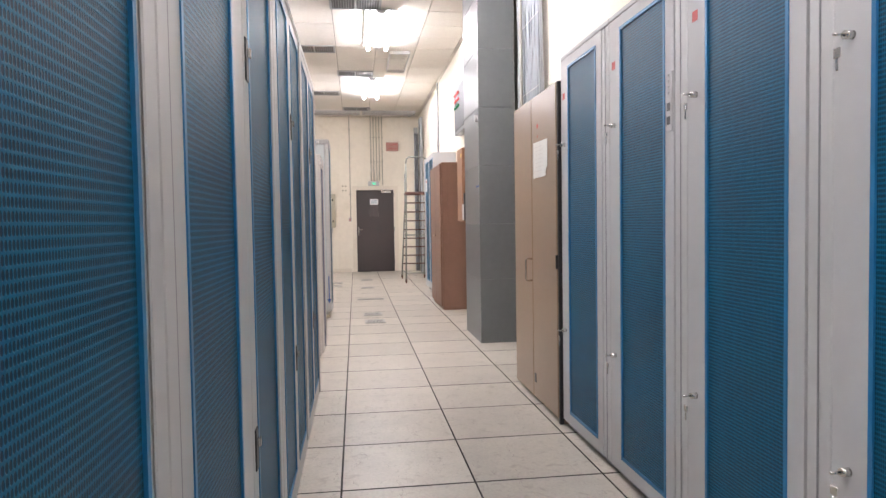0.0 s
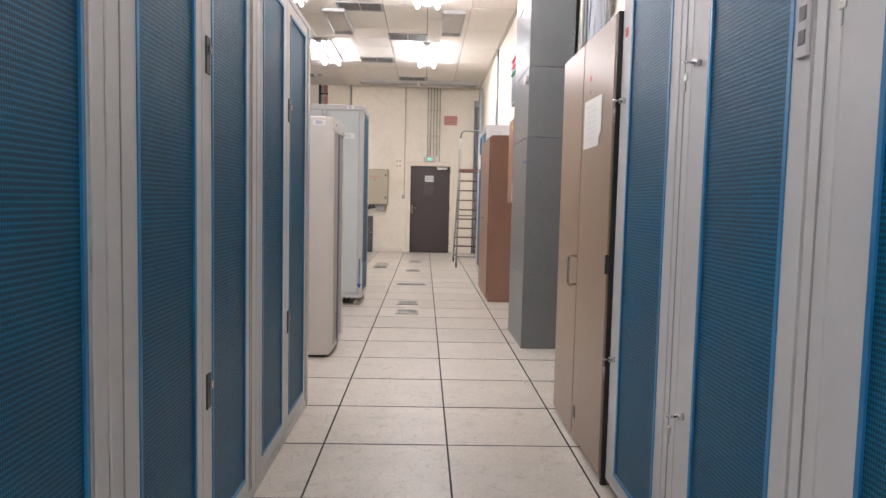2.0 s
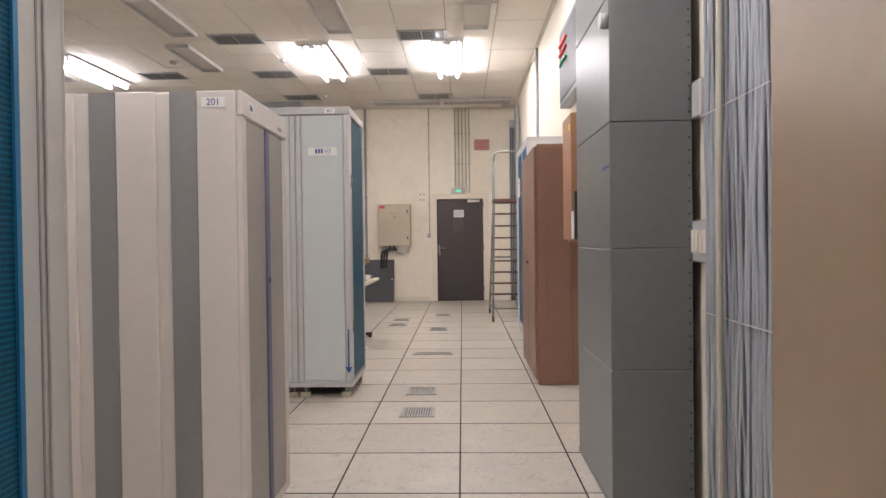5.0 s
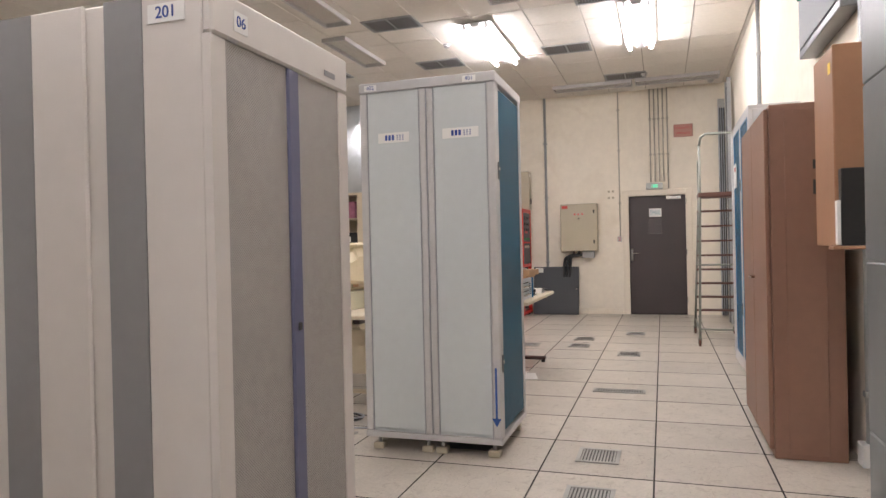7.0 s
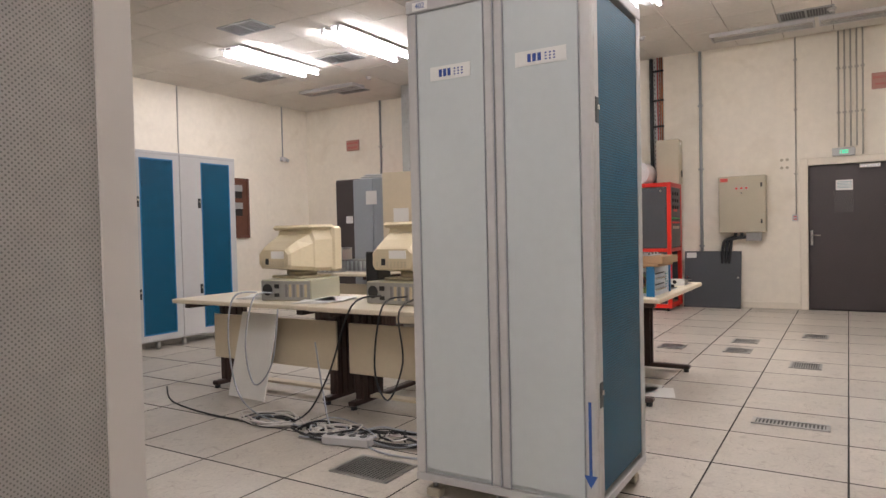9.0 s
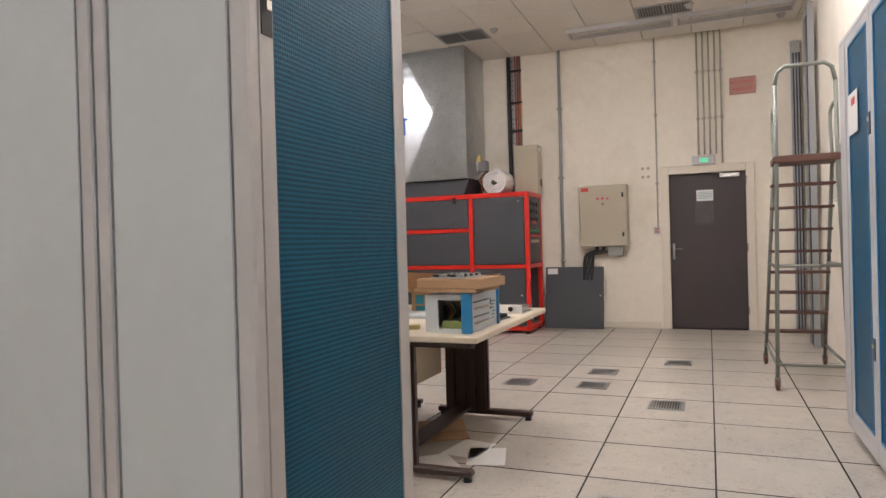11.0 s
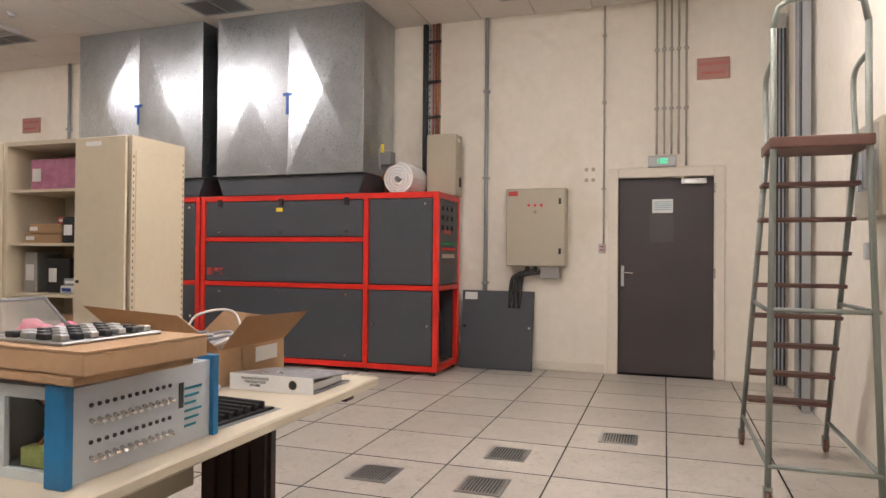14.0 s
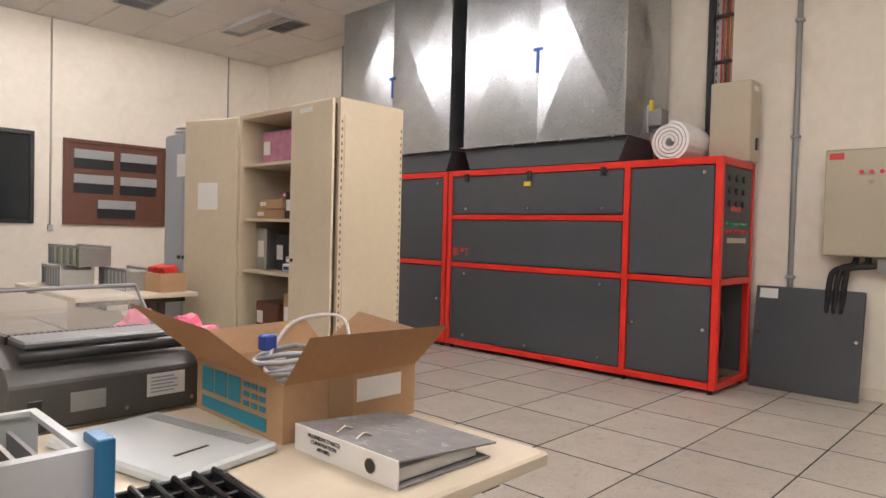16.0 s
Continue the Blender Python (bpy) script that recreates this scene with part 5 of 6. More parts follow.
def rack_module():
    o = thing("rack_module", -0.46, 10.56, T, -1, "silver rack module with blue ends and toggle switches", "electronics")
    w, d, h = 0.24, 0.41, 0.19
    boxes("casing", [(0, w, 0.012, d, 0, 0.012), (0, 0.014, 0.012, d, h - 0.008, h), (w - 0.014, w, 0.012, d, h - 0.008, h), (0.014, w - 0.014, d - 0.012, d, h - 0.008, h), (0, 0.01, 0.012, d, 0.012, h - 0.008), (0, 0.07, 0, 0.012, 0, h), (0.20, w, 0, 0.012, 0, h), (0.07, 0.20, 0, 0.012, 0, 0.02), (0.07, 0.20, 0, 0.012, h - 0.025, h)], PALE, o)
    box("inside", (0.012, w - 0.012, 0.2, d - 0.014, 0.014, h - 0.07), BLACK, o, bevel=0)
    for k in range(7):
        box("card", (0.03, w - 0.03, 0.215 + 0.025 * k, 0.221 + 0.025 * k, h - 0.069, h - 0.02), (MIDGREY, PCB, STEEL)[k % 3], o, "", 0)
    for k in range(6):
        rod("wire", [(0.08 + 0.02 * k, 0.05, 0.03 + 0.02 * (k % 3)), (0.09 + 0.02 * k, 0.09, 0.10), (0.08 + 0.015 * k, 0.06, 0.15)], 0.004, (RUBBER, COPPER, PCB)[k % 3], o, smooth=True)
    box("board", (0.075, 0.195, 0.03, 0.16, 0.013, 0.055), PCB, o, "yellow-green circuit board", 0.004)
    f = box("front_plate", (w, w + 0.006, 0.0, d, 0, h), PAPERGREY, o, "pale front plate", 0)
    for r in range(2):
        for k in range(12):
            y, z = 0.05 + 0.02 * k, 0.045 + 0.075 * r
            rod("toggle", [(w + 0.006, y, z), (w + 0.022, y, z - 0.006)], 0.0045, CHROME, f, "", 6)
            rod("lamp", [(w + 0.006, y, z + 0.03), (w + 0.009, y, z + 0.03)], 0.005, BLACK, f, "", 6)
    box("black_label", (w + 0.0062, w + 0.008, 0.30, 0.315, 0.09, 0.15), BLACK, f, bevel=0)
    boxes("print", [(w + 0.0062, w + 0.0072, 0.32, 0.32 + 0.04 + 0.01 * (k % 3), 0.04 + 0.018 * k, 0.046 + 0.018 * k) for k in range(6)], TEALINK, f)
    for y in (-0.022, d):
        box("blue_end", (w - 0.035, w + 0.018, y, y + 0.022, -0.0005, h + 0.012), BLUEF, o, "blue end bracket", 0.002)


PAPERGREY = mat("pale_plate", (0.58, 0.61, 0.64), 0.45, 0, 0.03, 4)
rack_module()


def tray_box():
    o = thing("cardboard_tray", -0.50, 10.55, T + 0.203, -5, "shallow cardboard tray holding keypad strips", "carton")
    box("lower_flap", (-0.02, 0.33, 0.0, 0.31, 0.0, 0.02), CARD, o, bevel=0.004)
    b = box("tray", (0, 0.36, 0.0, 0.32, 0.021, 0.065), CARD, o, bevel=0.003)
    box("lid", (0.0, 0.36, 0.0, 0.32, 0.0655, 0.069), CARD, b, bevel=0)
    k = box("keypad_strip", (0.06, 0.26, 0.03, 0.28, 0.0695, 0.077), STEEL, o, "silver strip of switch blocks", 0.002)
    for i in range(4):
        for j in range(7):
            box("key", (0.072 + 0.048 * i, 0.10 + 0.048 * i, 0.04 + 0.034 * j, 0.06 + 0.034 * j, 0.077, 0.09), (BLACK, STEEL)[(i + j) % 2], k, bevel=0.002)


tray_box()


def open_carton():
    o = thing("cardboard_box", -0.955, 11.475, T, -1, "open cardboard box full of grey cables", "box")
    w, d, h, e = 0.40, 0.39, 0.128, 0.006
    for q in ((0, w, d - e, d, 0, h), (0, e, e, d - e, 0, h), (w - e, w, e, d - e, 0, h), (e, w - e, e, d - e, 0, e)):
        box("carton_panel", q, CARD, o, bevel=0)
    b = box("carton_panel", (0, w, 0, e, 0, h), CARD, o, bevel=0)

    def flap(name, pts):
        bm = bmesh.new()
        f = bm.faces.new([bm.verts.new(p) for p in pts])
        bmesh.ops.solidify(bm, geom=[f], thickness=0.004)
        return part(name, bm, CARD, o, "folded-out cardboard flap")
    flap("flap", [(0, 0, h), (w, 0, h), (w - 0.05, -0.15, h + 0.13), (-0.04, -0.16, h + 0.15)])
    flap("flap", [(w, 0, h), (w, d, h), (w + 0.10, d + 0.015, h + 0.11), (w + 0.11, -0.01, h + 0.12)])
    flap("flap", [(0, d, h), (w, d, h), (w - 0.04, d + 0.08, h + 0.07), (0.03, d + 0.11, h + 0.09)])
    flap("flap", [(0, 0, h), (0, d, h), (-0.10, d, h + 0.06), (-0.12, 0, h + 0.05)])
    for k in range(16):
        cx, cy = 0.175 + random.uniform(-0.06, 0.06), 0.19 + random.uniform(-0.05, 0.05)
        r, z = random.uniform(0.07, 0.13), 0.06 + 0.006 * k
        pts = [(cx + r * math.cos(a * 0.7 + k), cy + r * 0.8 * math.sin(a * 0.7 + k), z + 0.015 * math.sin(a + k)) for a in range(8)]
        rod("cable", pts, 0.006, random.choice((CABLEGREY, LIGHTGREY, CABLEGREY)), o, smooth=True, n=6)
    rod("cable", [(0.16, 0.1, 0.13), (0.13, 0.2, 0.22), (0.24, 0.28, 0.235), (0.34, 0.22, 0.12)], 0.005, LIGHTGREY, o, smooth=True, n=6)
    box("connector", (0.12, 0.15, 0.10, 0.14, 0.155, 0.195), INK, o, "blue connector", 0.004)
    boxes("print", [(0.03 + 0.066 * k, 0.088 + 0.066 * k, -0.0018, -0.0004, 0.055, 0.115) for k in range(3)], TEALINK, b, "teal printed marks")
    boxes("print_mark", [(0.235 + 0.035 * i, 0.26 + 0.035 * i, -0.0018, -0.0004, 0.055 + 0.022 * j, 0.067 + 0.022 * j) for i in range(3) for j in range(3)] + [(0.03, 0.335, -0.0018, -0.0004, 0.012, 0.042)], TEALINK, b, "teal printed marks")
    box("packing_tape", (w + 0.0004, w + 0.0015, 0.12, 0.19, 0.0, h), CARD2, b, bevel=0)
    box("label", (w + 0.0016, w + 0.0026, 0.20, 0.34, 0.06, 0.115), PAPER, b, "white label", 0)


CARD2 = mat("brown_tape", (0.33, 0.20, 0.10), 0.35)
open_carton()


def ring_binder():
    o = thing("ring_binder", -0.52, 11.48, T, 0, "white-spined lever arch binder with marbled grey cover", "binder")
    box("lower_cover", (0, 0.32, 0.0, 0.26, 0.0, 0.004), MARBLED, o, bevel=0)
    s = box("spine", (0, 0.32, -0.004, 0.0, 0.0, 0.054), PAPER, o, "white spine", 0)
    prism("upper_cover", [(0.0, 0.050), (0.32, 0.050), (0.32, 0.054), (0.0, 0.054)], 0.0, 0.28, MARBLED, o, m=pose(0, 0, 0, -5, 0, 0) @ pose(0, -0.004, 0.0))
    box("page_block", (0.01, 0.30, 0.02, 0.24, 0.0045, 0.030), PAPER, o, "white pages", 0.002)
    rod("finger_hole", [(0.245, -0.0045, 0.027), (0.245, -0.006, 0.027)], 0.014, BLACK, s, n=16)
    rod("hole_ring", [(0.245, -0.0042, 0.027), (0.245, -0.0052, 0.027)], 0.017, CHROME, s, n=16)
    lettering("title", "VILLENEUVE D'ASCQ\nCLIMATISATION\nAFFAIRE", 0.0115, BLACK, s, pose(0.10, -0.0048, 0.029))
    for x in (0.10, 0.16):
        rod("ring", [(x, 0.03, 0.05), (x, 0.05, 0.058), (x, 0.07, 0.05)], 0.003, CHROME, o, smooth=True)


ring_binder()


def binding_machine():
    o = thing("binding_machine", -0.985, 11.06, T, 91, "dark grey comb binding machine with raised clear lid", "machine")
    bm = bmesh.new()
    prof = [(0, 0), (0.0, 0.095), (0.03, 0.125), (0.20, 0.15), (0.33, 0.15), (0.34, 0)]
    f = [bm.verts.new((0, y, z)) for y, z in prof]
    g = [bm.verts.new((0.45, y, z)) for y, z in prof]
    bm.faces.new(f)
    bm.faces.new(g[::-1])
    for i in range(len(prof)):
        bm.faces.new((f[i], f[i - 1], g[i - 1], g[i]))
    part("body", bm, MIDDARK, o, "", 0.004)
    box("carriage", (0.05, 0.42, 0.06, 0.17, 0.155, 0.172), STEELGREY, o, bevel=0.005)
    rod("crank_bar", [(0.03, 0.03, 0.145), (0.44, 0.03, 0.145)], 0.012, BLACK, o)
    for k in range(24):
        box("comb", (0.05 + 0.015 * k, 0.057 + 0.015 * k, 0.19, 0.22, 0.15, 0.168), BLACK, o, bevel=0)
    box("nameplate", (0.13, 0.21, -0.002, -0.0004, 0.03, 0.07), STEEL, o, "silver rating plate", 0)
    p = box("rating_label", (0.31, 0.41, -0.002, -0.0004, 0.035, 0.085), PAPER, o, "white rating label", 0)
    boxes("label_print", [(0.32, 0.38 + 0.01 * (k % 2), -0.0032, -0.0022, 0.043 + 0.008 * k, 0.046 + 0.008 * k) for k in range(5)], CABLEGREY, p)
    box("socket", (0.04, 0.07, -0.006, -0.0004, 0.035, 0.065), BLACK, o, bevel=0.002)
    for x in (0.02, 0.26, 0.43):
        rod("screw", [(x, 0, 0.02), (x, -0.003, 0.02)], 0.005, CHROME, o, n=8)
    bm = bmesh.new()
    f = bm.faces.new([bm.verts.new(p) for p in ((0.01, 0.22, 0.155), (0.44, 0.22, 0.155), (0.44, 0.34, 0.255), (0.01, 0.34, 0.255))])
    bmesh.ops.solidify(bm, geom=[f], thickness=0.004)
    part("clear_lid", bm, SMOKY, o, "raised smoky clear lid")
    rod("lid_edge", [(0.01, 0.22, 0.155), (0.01, 0.34, 0.255), (0.44, 0.34, 0.255), (0.44, 0.22, 0.155)], 0.006, MIDGREY, o)
    o.scale = (0.97, 1.1, 1.12)


SMOKY = clear("smoky_plastic", (0.5, 0.47, 0.44), 0.12, 0.42)
MIDDARK = mat("dark_grey_plastic", (0.07, 0.066, 0.062), 0.42, 0, 0.08, 6, 0.1, 200)
binding_machine()


def pink_bag():
    o = thing("plastic_bag", -1.50, 11.60, T, 0, "crumpled pink and clear plastic bag", "bag")
    bm = bmesh.new()
    bmesh.ops.create_icosphere(bm, subdivisions=4, radius=1)
    for v in bm.verts:
        n = noise.noise(v.co * 2.3) * 0.35 + noise.noise(v.co * 6) * 0.15
        v.co = Vector((v.co.x * 0.17, v.co.y * 0.20, max(0, v.co.z * 0.09 + 0.07))) * (1 + n)
    for f in bm.faces:
        f.smooth = False
    part("crumpled_sheet", bm, PINK, o)
    q = thing("plastic_bag", -0.88, 10.82, T, 30, "crumpled white cloth bag", "bag")
    bm = bmesh.new()
    bmesh.ops.create_icosphere(bm, subdivisions=3, radius=1)
    for v in bm.verts:
        n = noise.noise(v.co * 2.6) * 0.4
        v.co = Vector((v.co.x * 0.09, v.co.y * 0.05, max(0, v.co.z * 0.016 + 0.012))) * (1 + n)
    part("crumpled_sheet", bm, PAPER, q)


pink_bag()


def small_desk_things():
    o = thing("equipment_lid", -0.86, 11.10, T, 12, "pale grey metal lid lying on the desk", "lid")
    box("sheet", (0, 0.40, 0, 0.26, 0, 0.022), PALE, o, bevel=0.006)
    for k in range(28):
        box("vent", (0.03 + 0.012 * k, 0.037 + 0.012 * k, 0.21, 0.245, 0.022, 0.0232), PIPE, o, bevel=0)
    box("slot", (0.30, 0.307, 0.08, 0.16, 0.022, 0.0232), BLACK, o, bevel=0)
    b = thing("cable_tray_insert", -0.50, 10.995, T, -5, "black moulded plastic tray of ribs", "tray")
    boxes("base", [(0, 0.26, 0, 0.30, 0, 0.006)], BLACK, b)
    for k in range(8):
        box("rib", (0.01, 0.25, 0.012 + 0.036 * k, 0.022 + 0.036 * k, 0.006, 0.028), BLACK, b, bevel=0.003)
    for k in range(5):
        box("cross_rib", (0.01 + 0.055 * k, 0.018 + 0.055 * k, 0.012, 0.285, 0.006, 0.02), BLACK, b, bevel=0.002)
    box("metal_plate", (-0.02, 0.28, -0.008, 0.31, -0.0008, 0.0002), STEEL, b, bevel=0)
    y = thing("yellow_block", -0.62, 10.62, T, 20, "small yellow translucent block on the desk", "block")
    box("block", (0, 0.09, 0, 0.055, 0, 0.022), YELLOWCLEAR, y, bevel=0.003)
    p = thing("black_clip", -0.80, 10.66, T, -20, "small black plastic connector with orange tip", "connector")
    box("body", (0, 0.05, 0, 0.03, 0, 0.018), BLACK, p, bevel=0.003)
    rod("tip", [(-0.03, 0.012, 0.006), (0, 0.012, 0.006)], 0.004, CARD, p)


YELLOWCLEAR = mat("dull_yellow", (0.36, 0.30, 0.10), 0.3)
small_desk_things()


HOODED = ((0.112, 0.205, 0.20, 0.055, 0.415), (-0.03, 0.20, 0.19, 0.06, 0.40), (-0.04, 0.195, 0.175, 0.065, 0.365), (-0.13, 0.18, 0.155, 0.075, 0.31), (-0.195, 0.165, 0.145, 0.085, 0.255), (-0.21, 0.15, 0.135, 0.095, 0.24))
BOXY = ((0.112, 0.205, 0.20, 0.055, 0.42), (-0.02, 0.20, 0.195, 0.06, 0.41), (-0.03, 0.185, 0.18, 0.065, 0.39), (-0.19, 0.175, 0.16, 0.08, 0.36), (-0.205, 0.165, 0.15, 0.095, 0.345), (-0.21, 0.15, 0.135, 0.105, 0.33))


def crt(x, y, z, rz, label, hooded=True):
    """A tube monitor seen from behind: bezel at local +y, tapered back towards -y, swivel foot below."""
    o = thing("crt_monitor", x, y, z, rz, label, "monitor", "old tube monitors")
    box("bezel", (-0.215, 0.215, 0.11, 0.20, 0.05, 0.43), BEIGE2, o, bevel=0.018)
    box("screen", (-0.17, 0.17, 0.199, 0.204, 0.09, 0.38), DARKGLASS, o, bevel=0)
    bm = bmesh.new()
    # sections from the bezel back: y, half width below and above, bottom and top
    rings = []
    for y, a, b, z0, z1 in HOODED if hooded else BOXY:
        k = 0.25 * (z1 - z0)
        rings.append([bm.verts.new(p) for p in ((-a + 0.02, y, z0), (a - 0.02, y, z0), (a, y, z0 + 0.03), (a, y, z1 - k), (b - 0.02, y, z1), (-b + 0.02, y, z1), (-a, y, z1 - k), (-a, y, z0 + 0.03))])
    for p, q in zip(rings, rings[1:]):
        for i in range(8):
            bm.faces.new((p[i], p[(i + 1) % 8], q[(i + 1) % 8], q[i]))
    bm.faces.new(rings[0])
    bm.faces.new(rings[-1])
    bk = part("rear_shell", bm, BEIGE2, o)
    if hooded:
        box("hood", (-0.205, 0.205, -0.07, 0.15, 0.402, 0.445), BEIGE2, o, "paler rounded hood", 0.019)
    for k in range(9):
        for j in range(4):
            box("vent", (-0.12 + 0.027 * k, -0.105 + 0.027 * k, -0.2125, -0.2095, 0.105 + 0.012 * j, 0.110 + 0.012 * j), EBOX, bk, bevel=0)
    box("side_label", (-0.2065, -0.204, -0.01, 0.08, 0.21, 0.32), PAPER, bk, "torn paper label", 0)
    box("label", (-0.02, 0.11, -0.214, -0.208, 0.17, 0.23), PAPER, bk, "white rating label", 0)
    box("socket", (-0.08, -0.05, -0.216, -0.208, 0.12, 0.17), BLACK, bk, bevel=0.002)
    rod("swivel", [(0, 0.02, 0.02), (0, 0.02, 0.06)], 0.10, BEIGE2, o, n=20)
    box("foot", (-0.15, 0.15, -0.12, 0.16, 0.0, 0.02), BEIGE2, o, bevel=0.008)
    o.scale = (1.12, 1.12, 0.88)
    return o


def pc(x, y, z, rz, label):
    o = thing("computer", x, y, z, rz, label, "computer", "desktop computers")
    box("case", (-0.21, 0.21, -0.20, 0.20, 0.0, 0.15), PCB_CASE, o, bevel=0.006)
    f = box("rear_plate", (-0.205, 0.205, -0.205, -0.2005, 0.006, 0.144), STEEL, o, bevel=0.002)
    rod("fan", [(-0.15, -0.205, 0.08), (-0.15, -0.208, 0.08)], 0.042, BLACK, f, n=18)
    for k in range(6):
        box("slot", (0.0 + 0.032 * k, 0.02 + 0.032 * k, -0.208, -0.2052, 0.03, 0.12), (MIDGREY, BEIGE2)[k % 2], f, bevel=0)
    for z0, z1 in ((0.09, 0.12), (0.03, 0.055)):
        box("port", (-0.09, -0.05, -0.209, -0.2052, z0, z1), BLACK, f, bevel=0)
    return o


PCB_CASE = mat("greenish_beige", (0.42, 0.40, 0.29), 0.45, 0, 0.04, 4)
pc(-1.32, 10.88, T, 90, "beige desktop computer lying under a monitor")
crt(-1.29, 10.82, T + 0.151, 78, "yellowed boxy tube monitor with torn label", False)
pc(-2.55, 9.66, T, 10, "beige desktop computer lying on the desk")
crt(-2.62, 9.72, T + 0.151, -8, "yellowed tube monitor seen from behind")
pc(-1.62, 9.72, T, -4, "beige desktop computer with fan outlet")
crt(-1.60, 9.76, T + 0.151, -6, "yellowed tube monitor seen from behind")
spk = thing("speaker_box", -2.02, 9.75, T, 0, "black upright plastic box on the desk", "speaker")
box("case", (0, 0.11, 0, 0.16, 0, 0.34), BLACK, spk, bevel=0.01)
box("sticker", (0.1102, 0.1112, 0.02, 0.07, 0.02, 0.12), PAPER, spk, bevel=0)
for (px, py, pr) in ((-2.30, 9.52, 20), (-2.22, 9.60, -8), (-2.95, 9.6, 10)):
    pp = thing("paper_stack", px, py, T, pr, "loose stack of papers on the desk", "papers", "loose papers")
    for k in range(4):
        box("sheet", (-0.105, 0.105, -0.15, 0.15, 0.004 * k, 0.004 * k + 0.003), PAPER, pp, bevel=0, m=pose(0.01 * k, 0.008 * k, 0, 0, 0, 9 * k))


# ---- metal cupboards ----
def beige_cupboard():
    o = thing("storage_cupboard", -3.75, 13.15, 0, 0, "open beige steel cupboard with full shelves", "cupboard")
    w, d, h = 1.18, 0.54, 2.01
    for name, b in (("side", (0, 0.03, 0.02, d, 0, h)), ("side", (w - 0.03, w, 0.02, d, 0, h)), ("back", (0.03, w - 0.03, d - 0.02, d, 0, h)), ("top", (0.03, w - 0.03, 0.02, d - 0.02, h - 0.03, h)), ("plinth", (0.03, w - 0.03, 0.02, d - 0.02, 0, 0.08))):
        box(name, b, BEIGE, o, bevel=0)
    sp = box("side_panel", (w, w + 0.008, 0.05, d - 0.03, 0.05, h - 0.10), BEIGE, o, bevel=0.003)
    for y in (0.035, d - 0.015):
        for k in range(40):
            box("slot", (w + 0.0005, w + 0.002, y - 0.004, y + 0.004, 0.10 + 0.045 * k, 0.12 + 0.045 * k), WOOD, sp, bevel=0)
    for z in (0.45, 0.90, 1.27, 1.66):
        box("shelf", (0.03, w - 0.03, 0.04, d - 0.02, z - 0.02, z), BEIGE, o, "", 0)
    r = box("door", (0, 0.46, -0.02, 0, 0.03, h - 0.01), BEIGE, o, "beige closed door", 0.004, m=pose(w - 0.46, 0.0, 0, 0, 0, -2))
    rod("lock", [(0.04, -0.02, 1.0), (0.04, -0.03, 1.0)], 0.012, BLACK, r)
    box("number_plate", (0.10, 0.24, -0.0215, -0.0203, h - 0.07, h - 0.04), PAPER, r, "white label", 0)
    l = box("door", (-0.55, 0, -0.02, 0, 0.03, h - 0.01), BEIGE, o, "beige door standing open", 0.004, m=pose(0.0, 0.02, 0, 0, 0, 14))
    box("paper_sheet", (-0.40, -0.19, -0.0215, -0.0203, 1.33, 1.53), PAPER, l, "white paper sheet", 0)
    for x, y, z, a, b, c, mm, nm, lb in ((0.10, 0.15, 1.661, 0.50, 0.25, 0.24, PINK2, "wrapped_parcel", "pink film-wrapped parcel on the shelf"), (0.08, 0.12, 1.271, 0.34, 0.25, 0.07, CARD, "carton", "small brown carton on the shelf"), (0.12, 0.12, 1.342, 0.32, 0.25, 0.07, CARD, "carton", "small brown carton on the shelf"), (0.45, 0.12, 1.271, 0.25, 0.2, 0.19, BLACK, "black_device", "black device on the shelf"), (0.06, 0.14, 0.901, 0.12, 0.24, 0.30, STEEL, "metal_unit", "upright metal unit on the shelf"), (0.22, 0.20, 0.901, 0.22, 0.2, 0.26, BLACK, "black_device", "black device on the shelf"), (0.46, 0.10, 0.901, 0.24, 0.22, 0.06, PAPER, "small_carton", "white small carton on the shelf"), (0.48, 0.11, 0.962, 0.20, 0.2, 0.05, GREYCAB, "small_carton", "grey small carton on the shelf"), (0.10, 0.12, 0.451, 0.30, 0.3, 0.22, WOOD, "wooden_case", "brown wooden case on the shelf"), (0.45, 0.12, 0.451, 0.26, 0.26, 0.30, CARD, "carton", "brown carton on the shelf"), (0.38, 0.14, 1.42, 0.12, 0.1, 0.05, REDSIGN, "red_tool", "red tool on the cartons")):
        if nm == "red_tool":
            z = 1.413
        t = thing(nm, -3.75 + x, 13.15 + y, z, random.uniform(-3, 3), lb, nm.replace("_", " "))
        body = box("body", (0, a, 0, b, 0, c), mm, t, bevel=0.008)
        box("label", (0.02, min(a - 0.02, 0.1), -0.0015, -0.0003, c * 0.3, c * 0.7), PAPER if mm is not PAPER else INK, t, bevel=0)


PINK2 = mat("pink_film", (0.50, 0.20, 0.30), 0.2, 0, 0.35, 14)
beige_cupboard()


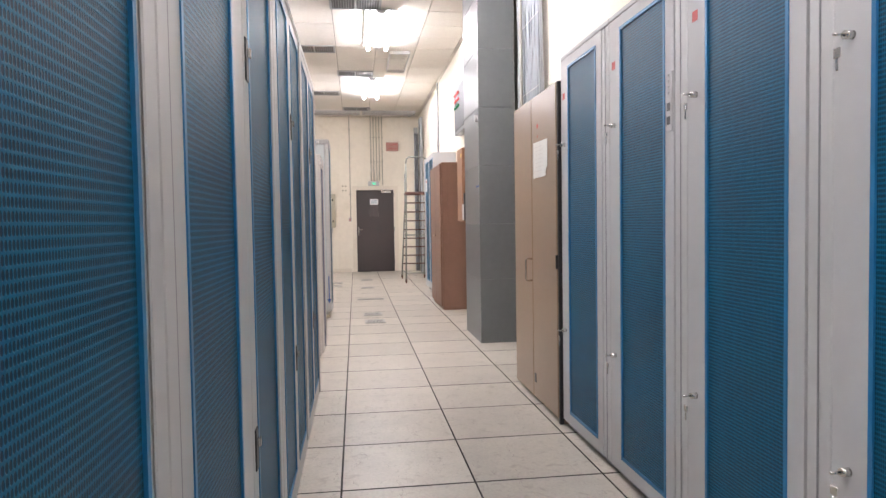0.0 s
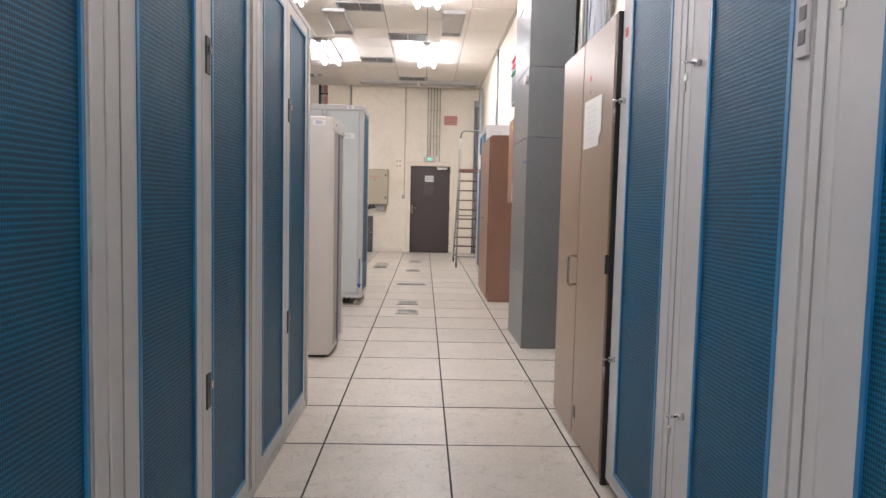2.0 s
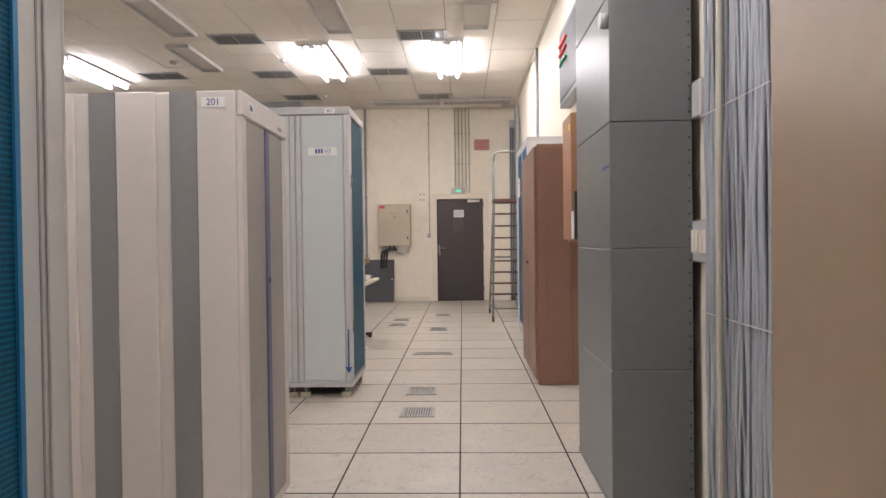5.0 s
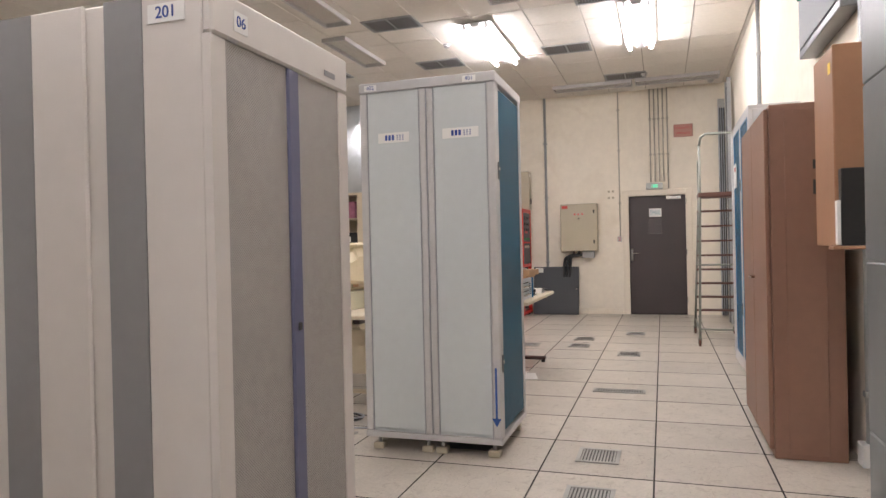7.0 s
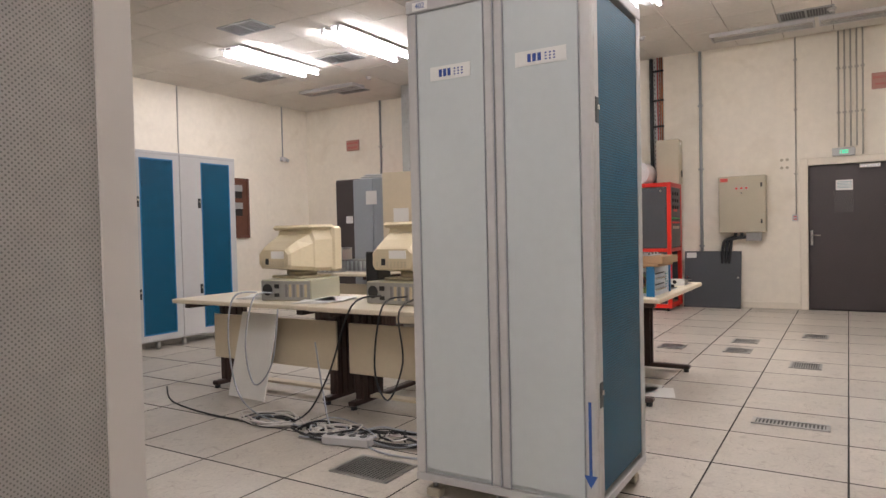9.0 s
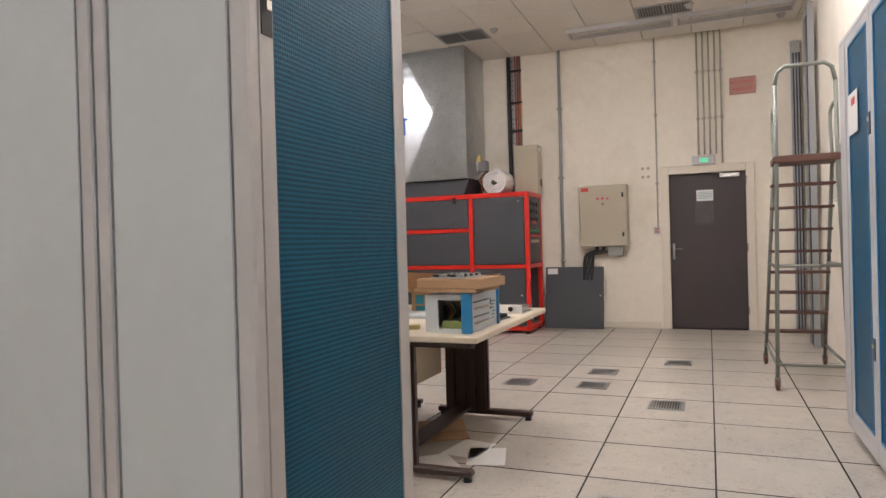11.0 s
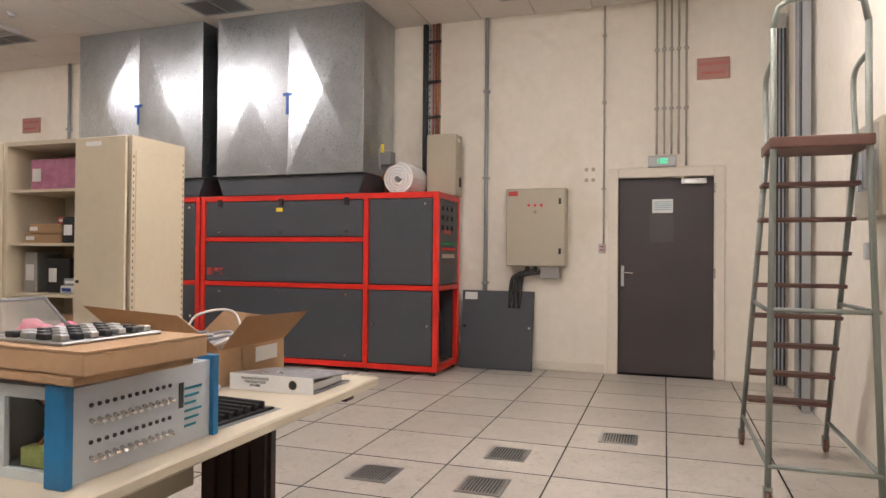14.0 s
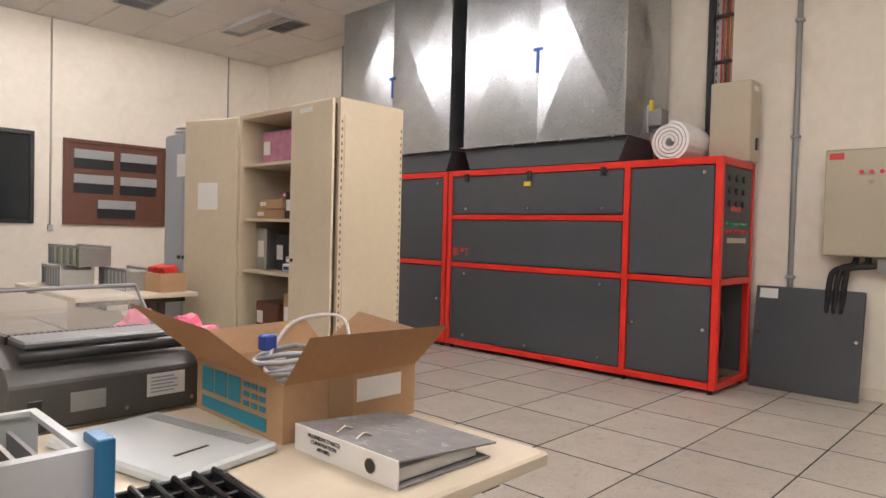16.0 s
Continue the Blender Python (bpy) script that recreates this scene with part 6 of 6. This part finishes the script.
def grey_cupboard():
    o = thing("storage_cupboard", -4.85, 13.12, 0, 0, "closed blue-grey steel cupboard with a paper notice", "cupboard")
    box("carcass", (0, 0.66, 0.02, 0.45, 0, 1.95), GREYCAB, o)
    for x in (0.0, 0.332):
        d = box("door", (x + 0.003, x + 0.327, 0, 0.019, 0.05, 1.94), GREYCAB, o, bevel=0.003)
        rod("knob", [(x + (0.29 if x == 0 else 0.04), 0, 0.95), (x + (0.29 if x == 0 else 0.04), -0.02, 0.95)], 0.015, BLACK, d)
    box("paper_sheet", (0.22, 0.40, -0.002, -0.0005, 1.6, 1.78), PAPER, o, "white paper notice", 0)
    s = thing("paper_stack", -4.6, 13.3, 1.951, 12, "messy stack of papers on the cupboard", "papers", "loose papers")
    for k in range(5):
        box("sheet", (-0.18, 0.18, -0.12, 0.12, 0.012 * k, 0.012 * k + 0.01), (PAPER, STEEL)[k % 2], s, bevel=0.001, m=pose(0.015 * k, 0, 0, 0, 0, 7 * k))
    b = thing("storage_cupboard", -5.35, 13.35, 0, 0, "dark brown cupboard with a small white label", "cupboard")
    box("carcass", (0, 0.48, 0.02, 0.45, 0, 1.98), DOOR, b)
    box("door", (0.003, 0.477, 0, 0.019, 0.05, 1.97), DOOR, b, bevel=0.003)
    box("label", (0.18, 0.30, -0.002, -0.0005, 1.36, 1.46), PAPER, b, bevel=0)


grey_cupboard()


def rack_pile():
    for i, (x, y, z, w) in enumerate(((-5.0, 12.25, T, 0.55), (-4.55, 12.5, T, 0.5), (-4.95, 12.28, T + 0.152, 0.55))):
        o = thing("card_rack", x, y, z, 4 * i - 4, "aluminium card rack with rows of vertical cards", "rack", "pile of card racks")
        boxes("frame", [(0, w, 0, 0.22, 0, 0.008), (0, w, 0, 0.02, 0.13, 0.15), (0, w, 0.2, 0.22, 0.13, 0.15), (0, 0.006, 0, 0.22, 0.008, 0.13), (w - 0.006, w, 0, 0.22, 0.008, 0.13)], STEEL, o)
        for k in range(14):
            xx = 0.02 + (w - 0.05) * k / 13
            box("card", (xx, xx + 0.012, 0.02, 0.2, 0.0085, 0.128), (PIPE, PALE, PCB)[k % 3 if i == 2 else k % 2], o, bevel=0)
    c = thing("cardboard_box", -4.12, 12.62, T, 8, "small carton with red plastic parts inside", "box")
    boxes("carton", [(0, 0.26, 0, 0.005, 0, 0.13), (0, 0.26, 0.195, 0.2, 0, 0.13), (0, 0.005, 0.005, 0.195, 0, 0.13), (0.255, 0.26, 0.005, 0.195, 0, 0.13), (0.005, 0.255, 0.005, 0.195, 0, 0.005)], CARD, c)
    for k in range(3):
        rod("red_part", [(0.06 + 0.07 * k, 0.05, 0.13), (0.06 + 0.07 * k, 0.15, 0.15)], 0.04, RED, c, n=12)


rack_pile()


# ---- on the floor ----
def leaning_board():
    o = thing("white_board", -3.12, 9.45, 0.0, 0, "white panel leaning against a desk", "panel")
    box("sheet", (0, 0.40, -0.012, 0, 0, 0.64), PAPER, o, bevel=0.002, m=pose(0, 0.0, 0.003, -14, 0, -3))


leaning_board()


def floor_cables():
    for i, (cx, cy, n) in enumerate(((-1.75, 9.05, 16), (-2.3, 9.1, 7), (-1.35, 9.15, 8), (-1.0, 9.9, 6))):
        o = thing("cable_heap", cx, cy, 0, 0, "tangled heap of black and grey cables on the floor", "cables", "cable heaps")
        for k in range(n):
            r = random.uniform(0.10, 0.30)
            ph = random.uniform(0, 6)
            pts = [(r * math.cos(ph + a * 0.8) + random.uniform(-0.05, 0.05), 0.5 * r * math.sin(ph + a * 0.8) + random.uniform(-0.04, 0.04), 0.008 + 0.004 * k * random.random()) for a in range(8)]
            rod("cable", pts, random.choice((0.004, 0.005, 0.007)), random.choice((RUBBER, RUBBER, CABLEGREY, LIGHTGREY)), o, smooth=True, n=6)
    for pts in ([(-2.78, 9.44, 0.80), (-2.80, 9.24, 0.78), (-2.82, 9.2, 0.5), (-2.70, 9.16, 0.15), (-2.45, 9.12, 0.02), (-2.0, 9.05, 0.01)],
                [(-2.62, 9.44, 0.80), (-2.60, 9.24, 0.78), (-2.65, 9.2, 0.45), (-2.55, 9.18, 0.2), (-2.4, 9.2, 0.35), (-2.35, 9.22, 0.72)],
                [(-1.50, 9.50, 0.80), (-1.48, 9.22, 0.77), (-1.52, 9.18, 0.4), (-1.42, 9.17, 0.22), (-1.32, 9.19, 0.45), (-1.36, 9.22, 0.74), (-1.4, 9.5, 0.80)],
                [(-1.7, 9.5, 0.80), (-1.72, 9.22, 0.76), (-1.9, 9.18, 0.3), (-2.1, 9.1, 0.03), (-2.6, 9.0, 0.008), (-3.3, 9.1, 0.008), (-3.8, 9.4, 0.008)],
                [(-1.24, 10.9, 0.98), (-1.10, 10.86, 0.95), (-1.02, 10.86, 0.80), (-1.0, 10.84, 0.745)],
                [(-2.1, 9.3, 0.5), (-1.95, 9.2, 0.2), (-1.8, 9.1, 0.03), (-1.5, 9.0, 0.01), (-1.2, 8.9, 0.01), (-0.7, 9.0, 0.01)]):
        o = thing("loose_cable", 0, 0, 0, 0, "loose cable hanging from the desk equipment", "cable", "loose cables")
        rod("cable", pts, 0.006, RUBBER if len(pts) != 6 else CABLEGREY, o, smooth=True, n=6)
    for x, y, r in ((-0.28, 10.95, 15), (-0.42, 11.05, -10), (-0.5, 10.75, 40)):
        p = thing("paper_sheet", x, y, 0.001, r, "white sheet of paper lying on the floor", "paper", "papers on the floor")
        box("sheet", (-0.105, 0.105, -0.15, 0.15, 0, 0.002), PAPER, p, bevel=0)
    c = thing("cardboard_sheet", -0.72, 11.25, 0.001, 30, "flattened brown cardboard under the desk", "cardboard")
    box("sheet", (-0.2, 0.2, -0.14, 0.14, 0, 0.012), CARD, c, bevel=0.002)
    box("fold", (-0.2, 0.2, 0.0, 0.14, 0, 0.01), CARD, c, bevel=0.002, m=pose(0, 0.0, 0.014, 14, 0, 0))
    u = thing("power_strip", -1.55, 8.95, 0, 12, "white multi-way power strip on the floor", "power strip")
    box("case", (-0.15, 0.15, -0.04, 0.04, 0, 0.055), WHITE, u, bevel=0.008)
    for k in range(4):
        rod("outlet", [(-0.11 + 0.07 * k, 0, 0.055), (-0.11 + 0.07 * k, 0, 0.058)], 0.022, BLACK, u, n=12)


floor_cables()
